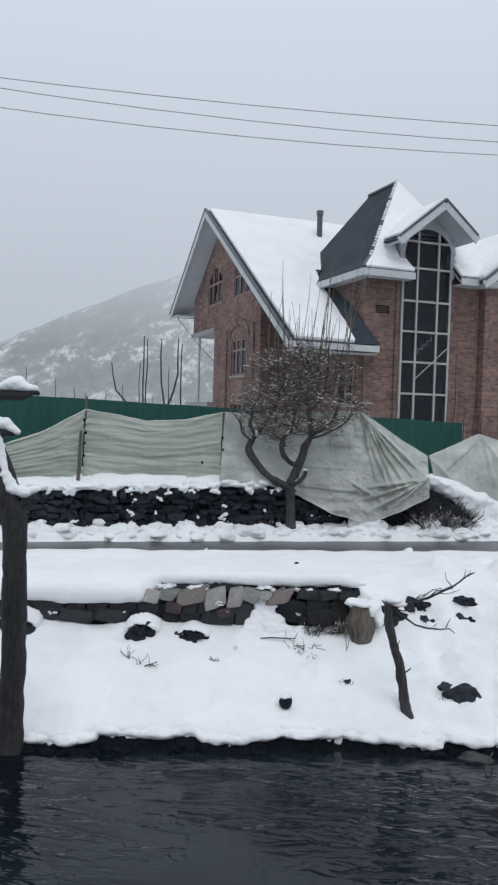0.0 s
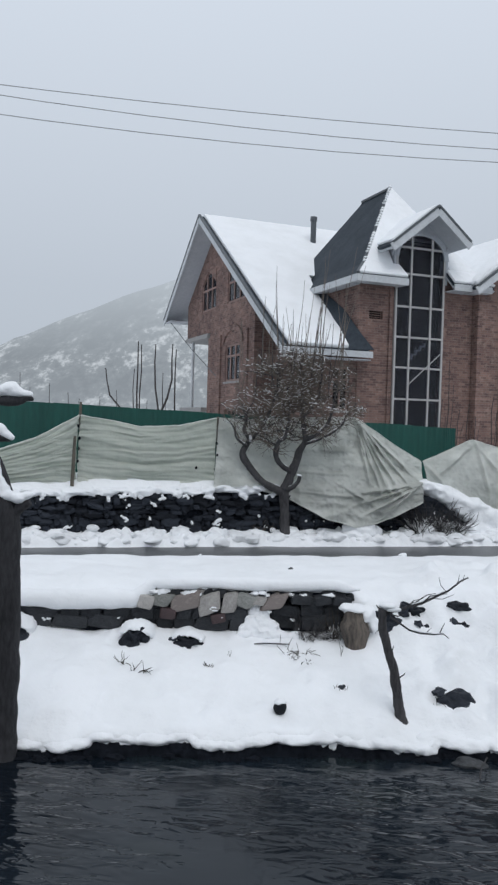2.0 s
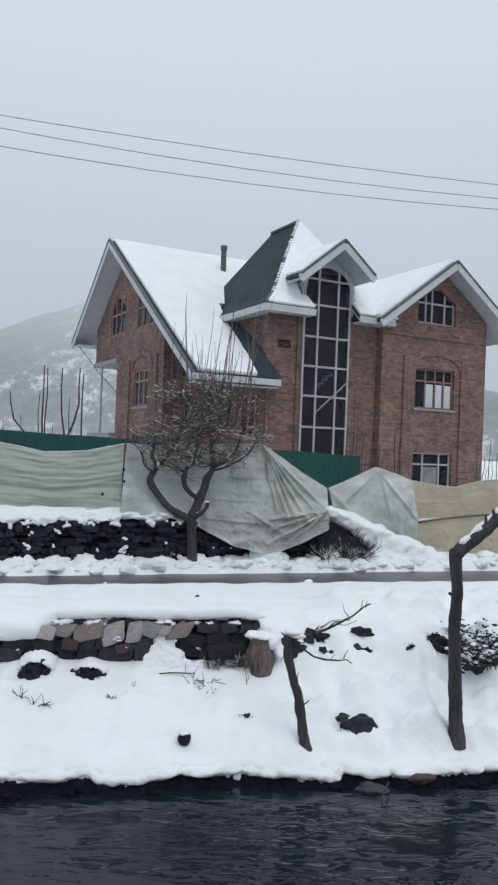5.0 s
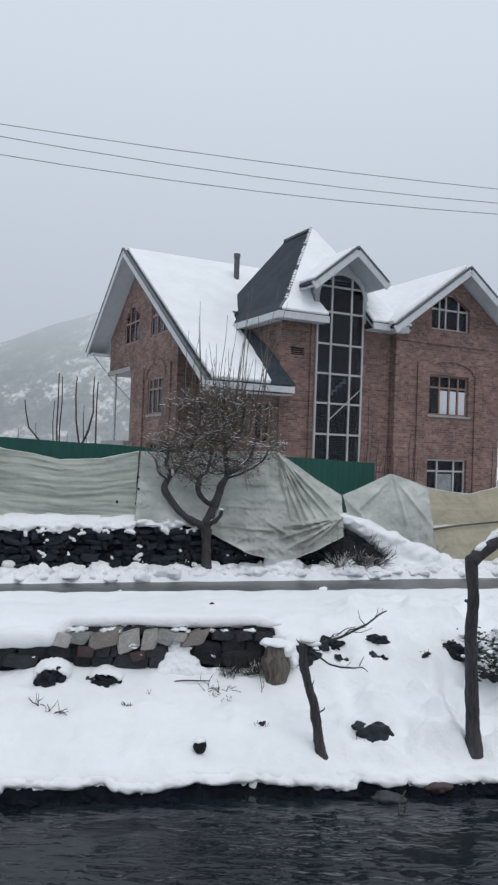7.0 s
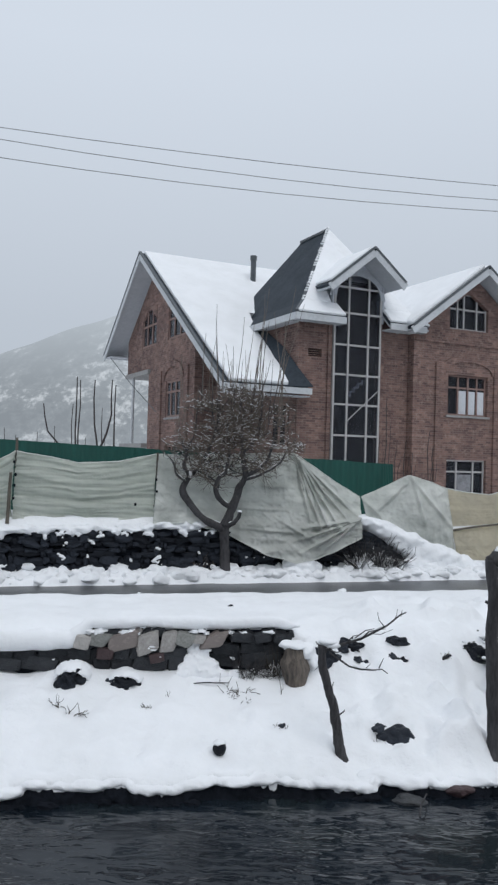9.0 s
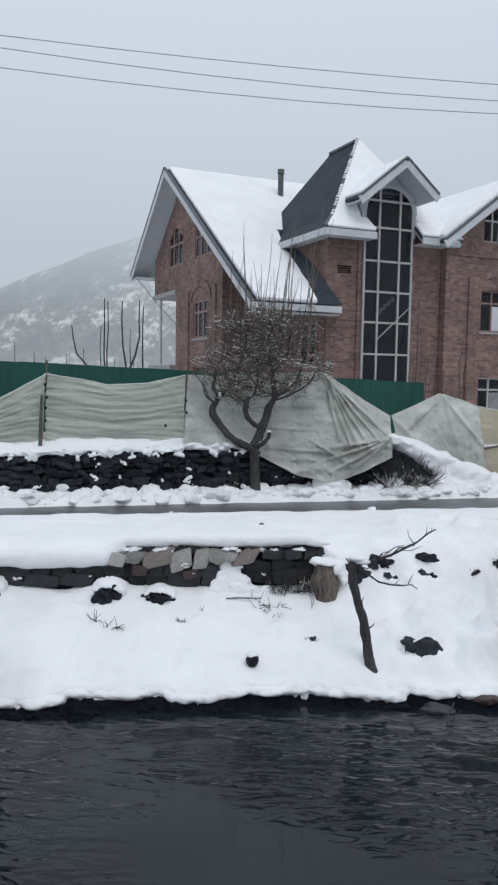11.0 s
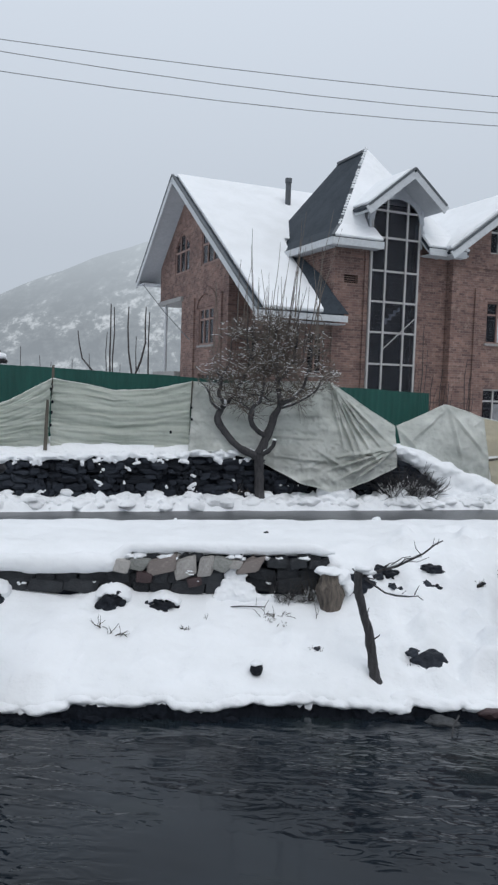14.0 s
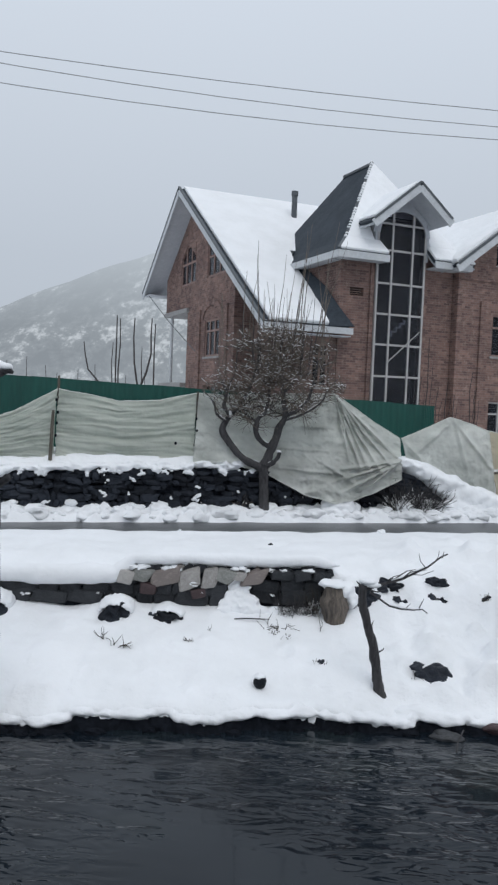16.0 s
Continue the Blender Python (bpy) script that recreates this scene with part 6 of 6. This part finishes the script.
def shelf_c(x):
    k = step(-3.0, -2.6, x + 0.06 * noise.noise((x * 7, 0, 0)))
    return (x, y_bank(x) - 0.02 - 0.05 * (1 - k), 0.10 + 0.27 * k - 0.05 * step(0.2, 0.5, x))


snow_roll(-7.0, 0.62, shelf_c, lambda x: (0.15 - 0.055 * step(-3.0, -2.6, x)) * (1 - 0.8 * step(0.3, 0.62, x)), "shelf_snow", "soft snow lip overhanging the low bank wall", 5.0)

# pillows of snow hanging over the water's edge
bm = bmesh.new()
x, k = -6.5, 0
while x < 5.5:
    w = rng.choice((0.06, 0.10, 0.15, 0.22)) * rng.uniform(0.85, 1.2)
    h = bank_dark(x)
    blob(bm, (x, y_water(x) + 0.15 + rng.uniform(-0.03, 0.05), -1.3 + h + 0.06), (w * 1.1, 0.12 + 0.12 * w, 0.05 + 0.14 * w), 300 + k, 3, 0.35, 1.5, 0.14)
    x += w * 0.7
    k += 1
merge(solo("lip_snow", bm, SNOW, "rounded snow pillows hanging over the water's edge", "snow", kind="stuff"), 0.02, 9)
# wet earth face along the waterline, with roots and clods
bm = bmesh.new()
cols = []
for i in range(460):
    x = -6.5 + 12.0 * i / 459
    h = bank_dark(x) + 0.03
    col = []
    for j in range(10):
        v = j / 9
        p = Vector((x, 0, v * h))
        d = 0.05 * noise.noise(p * 6.0) + 0.035 * noise.noise(p * 15.0 + Vector((3, 1, 7))) + 0.05 * (1 - v)
        col.append(bm.verts.new((x, y_water(x) + 0.015 + 0.05 * v - d, -1.36 + (h + 0.06) * v)))
    cols.append(col)
for a, b in zip(cols, cols[1:]):
    for j in range(9):
        bm.faces.new((a[j], b[j], b[j + 1], a[j + 1]))
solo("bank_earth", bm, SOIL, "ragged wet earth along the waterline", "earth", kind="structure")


def rock(name, x, y, z, size, seed, label, material=None, cap=None, group="rocks on the snowy bank", rough=0.4):
    t = thing(name, pose(x, y, z), label, "rock", group)
    bm = bmesh.new()
    blob(bm, (0, 0, 0), size, seed, 3, rough, 1.3)
    part("stone", bm, material or STONE_DARK, t)
    if cap:
        bm = bmesh.new()
        for k, (c, s) in enumerate(cap):
            blob(bm, c, s, seed + k + 5, 3, 0.4, 1.5)
        smooth(part("snow_cap", bm, SNOW, t, "white snow cap"))


def patch(x, y, a, b, c, proud, seed, label, tilt=14.0, cap=False, rough=0.7):
    """A dark rock lying almost level with the snow round it."""
    t = thing("rock", pose(x, y, ground_z(x, y) - c + proud, tilt, 0, 0), label, "rock", "rocks on the snowy bank")
    bm = bmesh.new()
    blob(bm, (0, 0, 0), (a, b, c), seed, 4, rough, 1.5)
    for v in bm.verts:
        v.co += Vector((noise.noise(v.co * 14), noise.noise(v.co * 14 + Vector((4, 4, 1))), noise.noise(v.co * 12 + Vector((1, 7, 3))))) * 0.025
    part("stone", bm, STONE_DARK, t)
    if cap:
        bm = bmesh.new()
        for k in range(23):
            w = math.pi * (0.02 + 0.0436 * k)
            blob(bm, (a * 1.15 * math.cos(w), b * 0.8, c * (0.25 + 0.85 * math.sin(w))), (a * 0.26, b * 0.75, c * 0.22), seed + k, 2, 0.6, 1.4)
        merge(part("snow_cap", bm, SNOW, t, "arch of snow over the rock"), 0.016, 5)


# near-black rock colour here also paints the dark of hollows under the snow
patch(-2.82, 11.86, 0.2, 0.18, 0.19, 0.16, 2.3, "dark wet rock under an arch of snow", 25, True)
patch(-2.04, 11.98, 0.19, 0.14, 0.12, 0.07, 5.1, "small dark rock half buried in snow", 20, True)
patch(-2.25, 12.02, 0.07, 0.06, 0.06, 0.03, 5.9, "pebble showing through the snow")
patch(1.95, 11.12, 0.27, 0.21, 0.15, 0.10, 8.9, "dark angular rock showing through the snow", 18, False, 0.4)
patch(1.7, 11.2, 0.10, 0.08, 0.07, 0.04, 3.4, "dark rock with bristly moss in the snow")
patch(-4.75, 11.75, 0.24, 0.2, 0.22, 0.16, 6.6, "dark rock beside the trunk", 25, True)
rock("rock", -0.5, 10.50, -0.85, (0.088, 0.085, 0.092), 4.4, "round dark stone with a snow cap", cap=[((0.0, 0.02, 0.075), (0.078, 0.08, 0.035))], rough=0.12)
for k, (x, y, a, b, c, pr) in enumerate(((0.92, 12.55, 0.27, 0.16, 0.16, 0.09), (1.3, 12.72, 0.16, 0.12, 0.1, 0.05), (1.5, 12.75, 0.14, 0.1, 0.1, 0.05), (2.18, 12.85, 0.17, 0.1, 0.1, 0.05), (2.08, 12.66, 0.08, 0.07, 0.06, 0.035),
                                        (2.22, 12.55, 0.09, 0.06, 0.06, 0.035), (1.53, 12.5, 0.07, 0.06, 0.05, 0.03), (1.66, 12.56, 0.06, 0.05, 0.05, 0.03), (2.95, 12.58, 0.08, 0.06, 0.06, 0.02), (3.45, 12.95, 0.2, 0.2, 0.2, 0.12),
                                        (3.62, 12.85, 0.22, 0.2, 0.2, 0.12), (3.9, 12.7, 0.25, 0.2, 0.2, 0.13), (4.2, 12.8, 0.3, 0.2, 0.25, 0.2), (0.34, 11.13, 0.05, 0.04, 0.04, 0.012), (-0.56, 14.34, 0.04, 0.03, 0.05, 0.02))):
    patch(x, y, a, b, c, pr, 20 + k * 1.7, "dark stone patch showing through bank snow", 22)
rock("rock", 1.95, 10.14, -1.285, (0.21, 0.13, 0.075), 9.1, "flat wet rock lying in the water's edge", ROCK_GREY, group="rocks at the water")
rock("rock", 2.62, 10.36, -1.22, (0.17, 0.11, 0.085), 12.5, "reddish wet rock at the water's edge", ROCK_RED, group="rocks at the water")
bm = bmesh.new()
limb(bm, [(2.16, 10.16, -1.2), (2.1, 10.0, -1.19), (2.03, 9.86, -1.22), (2.0, 9.74, -1.3), (2.0, 9.7, -1.36)], [0.012, 0.011, 0.010, 0.012, 0.012], 6)
solo("drowned_branch", bm, BARK, "thin dark branch dipping into the river", "branch")

# stump
st = thing("tree_stump", pose(0.56, 12.3, -0.5), "pale brown split stump leaning from the bank", "stump")
bm = bmesh.new()
limb(bm, [(0, -0.02, -0.06), (0.0, -0.02, 0.02), (0, 0, 0.14), (-0.02, 0.02, 0.34), (-0.03, 0.04, 0.52), (-0.02, 0.06, 0.6)], [0.07, 0.16, 0.21, 0.2, 0.17, 0.14], 14, 0.1, 0.04)
for v in bm.verts:
    v.co += Vector((noise.noise(v.co * 5), noise.noise(v.co * 5 + Vector((3, 1, 2))), 0.5 * noise.noise(v.co * 7))) * 0.06
smooth(part("log", bm, STUMP_WOOD, st))
bm = bmesh.new()
blob(bm, (-0.06, 0.08, 0.6), (0.22, 0.22, 0.08), 3.0, 3, 0.5)
blob(bm, (0.17, 0.08, 0.52), (0.12, 0.16, 0.13), 7.0, 3, 0.5)
blob(bm, (0.26, 0.1, 0.36), (0.1, 0.14, 0.14), 9.0, 3, 0.5)
merge(part("snow_cap", bm, SNOW, st), 0.02, 4)

# wet stones and roots along the water's edge
bm = bmesh.new()
for k in range(70):
    x = rng.uniform(-5.5, 4.6)
    y = y_water(x) + rng.uniform(-0.08, 0.05)
    s = rng.uniform(0.03, 0.085)
    blob(bm, (x, y - 0.01, -1.31 + rng.uniform(-0.03, 0.03)), (s * 1.5, s * 0.8, s * 0.7), 900 + k, 2, 0.6, 1.5)
solo("edge_stones", bm, SOIL, "dark wet stones and soil along the waterline", "stones", kind="stuff")

# ================= dry stems, bush, wires =================
def stems(x, y, n, h, spread, seed, label, lying=0.0, material=None, snow=False, thick=1.0):
    g = random.Random(seed)
    bm, sn = bmesh.new(), bmesh.new()
    z = ground_z(x, y)
    for _ in range(n):
        d = Vector((g.gauss(0, spread), g.gauss(0, spread * 0.5), 1 - lying))
        p = (g.gauss(0, spread * 0.12), g.gauss(0, spread * 0.08), -0.02)
        pts = wander(p, d, h * g.uniform(0.25, 1.0), 4, 0, 0.45, -0.05 * lying, g)
        tube(bm, pts, [v * thick for v in (0.006, 0.005, 0.0045, 0.004, 0.002)], 4)
        if snow and g.random() < 0.6:
            snow_on(sn, pts[1:3], 0.006 * thick)
    t = thing("dry_stems", pose(x, y, z), label, "plant", "dry stems on the bank")
    tagged(part("stalk", bm, material or GRASS, t), kind="stuff")
    if snow:
        tagged(smooth(part("snow", sn, SNOW, t)), kind="stuff")
    else:
        sn.free()


def bush(x, y):
    """A low evergreen shrub, every twig end loaded with snow."""
    g = random.Random(16)
    t = thing("shrub", pose(x, y, ground_z(x, y)), "small dark evergreen shrub loaded with snow", "shrub")
    stem, leaves, snow = bmesh.new(), bmesh.new(), bmesh.new()
    for k in range(60):
        d = Vector((g.gauss(0, 0.28), g.gauss(-0.35, 0.4), g.uniform(0.2, 1.0)))
        pts = wander((g.gauss(0, 0.13), g.gauss(-0.1, 0.15), -0.08), d, g.uniform(0.3, 0.72), 6, 0, 0.25, 0.02, g)
        tube(stem, pts, [0.010, 0.009, 0.008, 0.007, 0.006, 0.005, 0.004], 4)
        for p in pts[2:]:
            for _ in range(4):
                c = p + Vector((g.gauss(0, 0.05), g.gauss(0, 0.05), g.gauss(0, 0.045)))
                r = g.uniform(0.016, 0.034)
                blob(leaves, c, (r * 1.5, r, r * 0.6), g.uniform(0, 90), 1, 0.8, 1.6, g.uniform(0, 3))
            if g.random() < 0.7:
                r = g.uniform(0.018, 0.05)
                blob(snow, p + Vector((0, -0.02, 0.035)), (r * 1.4, r * 1.2, r * 0.8), g.uniform(0, 90), 2, 0.6, 1.5)
    tagged(part("stem", stem, BARK, t), kind="stuff")
    tagged(part("foliage", leaves, EVERGREEN, t), kind="stuff")
    tagged(smooth(part("snow", snow, SNOW, t, "snow on the leaves")), kind="stuff")


stems(-2.85, 11.2, 8, 0.3, 0.35, 1, "dead weed stalks poking from the snow", 0.3)
stems(-2.62, 11.12, 14, 0.24, 0.7, 2, "broken weed stalks lying on snow", 0.5)
stems(-1.62, 11.42, 16, 0.13, 0.25, 3, "tuft of dry grass in the snow")
stems(-1.36, 11.7, 3, 0.12, 0.2, 4, "small dry stalk in the snow")
stems(-0.36, 12.05, 26, 0.3, 0.9, 5, "dead twigs at the foot of the bank wall", 0.5)
stems(-0.6, 12.1, 5, 0.4, 1.2, 6, "fallen twig lying on the snow", 0.9)
stems(-0.4, 12.5, 24, 0.5, 0.16, 27, "dry stalks against the dark bank wall", 0, BARK)
stems(-0.05, 12.5, 30, 0.6, 0.18, 7, "dry stalks against the dark bank wall", 0, BARK)
stems(0.25, 12.48, 34, 0.62, 0.18, 8, "dry stalks against the dark bank wall", 0, GRASS, True)
stems(-0.2, 12.43, 46, 0.42, 0.6, 31, "tangled snowy twigs against the bank wall", 0.1, BARK, True, 0.8)
stems(0.15, 12.43, 46, 0.45, 0.6, 32, "tangled snowy twigs against the bank wall", 0.1, BARK, True, 0.8)
stems(0.33, 12.0, 3, 0.55, 0.05, 9, "single dry stalk beside the stump")
stems(-0.35, 11.9, 12, 0.1, 0.5, 10, "short stubble in the snow")
stems(-0.15, 11.73, 12, 0.09, 0.5, 12, "short stubble in the snow")
stems(0.34, 11.1, 10, 0.07, 0.4, 13, "short stubble in the snow")
stems(2.95, 12.55, 16, 0.14, 0.4, 14, "tuft of dry grass in the snow")
stems(1.66, 11.1, 14, 0.16, 0.8, 15, "bristly dry stalks beside a dark rock", 0.2)
bush(4.02, 12.75)
stems(2.45, 20.42, 150, 1.2, 0.6, 18, "tangled dead twigs at the fallen wall", 0.2, BARK, True, 1.7)
stems(3.35, 20.68, 140, 0.9, 0.7, 19, "tangled dead twigs at the fallen wall", 0.2, BARK, True, 1.7)
stems(2.95, 20.55, 150, 1.25, 0.6, 20, "tangled dead twigs at the fallen wall", 0.2, BARK, True, 1.7)
stems(-1.6, 19.4, 24, 0.5, 0.8, 22, "tangled twigs at the wall's foot", 0.1, TWIG, True)

# twigs sticking out at the waterline
for k, x in enumerate((-1.75, 0.72)):
    stems(x, y_water(x) + 0.04, 3, 0.16, 0.5, 80 + k, "dead twigs sticking out of the river bank", 0.2, BARK, False, 1.4)
# bare shoots before the house front
for k, (x, z1) in enumerate(((3.72, 3.7), (3.5, 2.5), (4.35, 2.4), (5.15, 2.7), (5.3, 2.3), (4.6, 2.0), (4.05, 2.2))):
    sapling(x, 23.9 + 0.3 * x, SZ, [(up_stem(0, z1, 0.04, 60 + k, 0.05), 0.02), (up_stem(0.06, z1 * 0.8, 0.04, 160 + k, 0.12), 0.014)], "thin reddish bare shoots before the brick house")

bm = bmesh.new()
limb(bm, [(-1.0, 12.08, ground_z(-1.0, 12.08) + 0.01), (-0.85, 12.12, ground_z(-0.85, 12.12) + 0.035), (-0.66, 12.16, ground_z(-0.66, 12.16) + 0.05), (-0.46, 12.18, ground_z(-0.46, 12.18) + 0.04)], [0.008, 0.012, 0.012, 0.008], 6)
solo("fallen_branch", bm, BARK, "thin fallen branch lying on the snow", "branch")

for k, (x, h) in enumerate(((8.75, 2.2), (9.0, 1.7), (9.2, 2.4), (9.5, 1.9))):
    sapling(x, 28.5, SZ, [(up_stem(0, h, 0.04, 90 + k, 0.05), 0.022), (up_stem(0.08, h * 0.8, 0.05, 190 + k, 0.1), 0.016)], "thin bare shrub stems beyond the brick house")

# overhead wires
for k, (zl, zr) in enumerate(((9.81, 9.54), (9.56, 9.23), (9.17, 8.94))):
    bm = bmesh.new()
    pts = []
    for i in range(41):
        x = -40 + 2.0 * i
        t = (x + 6.97) / 10.45
        sag = 0.00248 * x * x + 0.0236 * x - 0.05 if k == 0 else 0.00425 * x * x + 0.0212 * x - 0.112
        pts.append((x, 17.5 + 0.25 * x, zl + (zr - zl) * t + sag))
    tube(bm, pts, [0.0095] * len(pts), 5)
    solo("power_line", bm, WIRE, "thin grey overhead wire crossing the sky", "wire", "overhead wires")
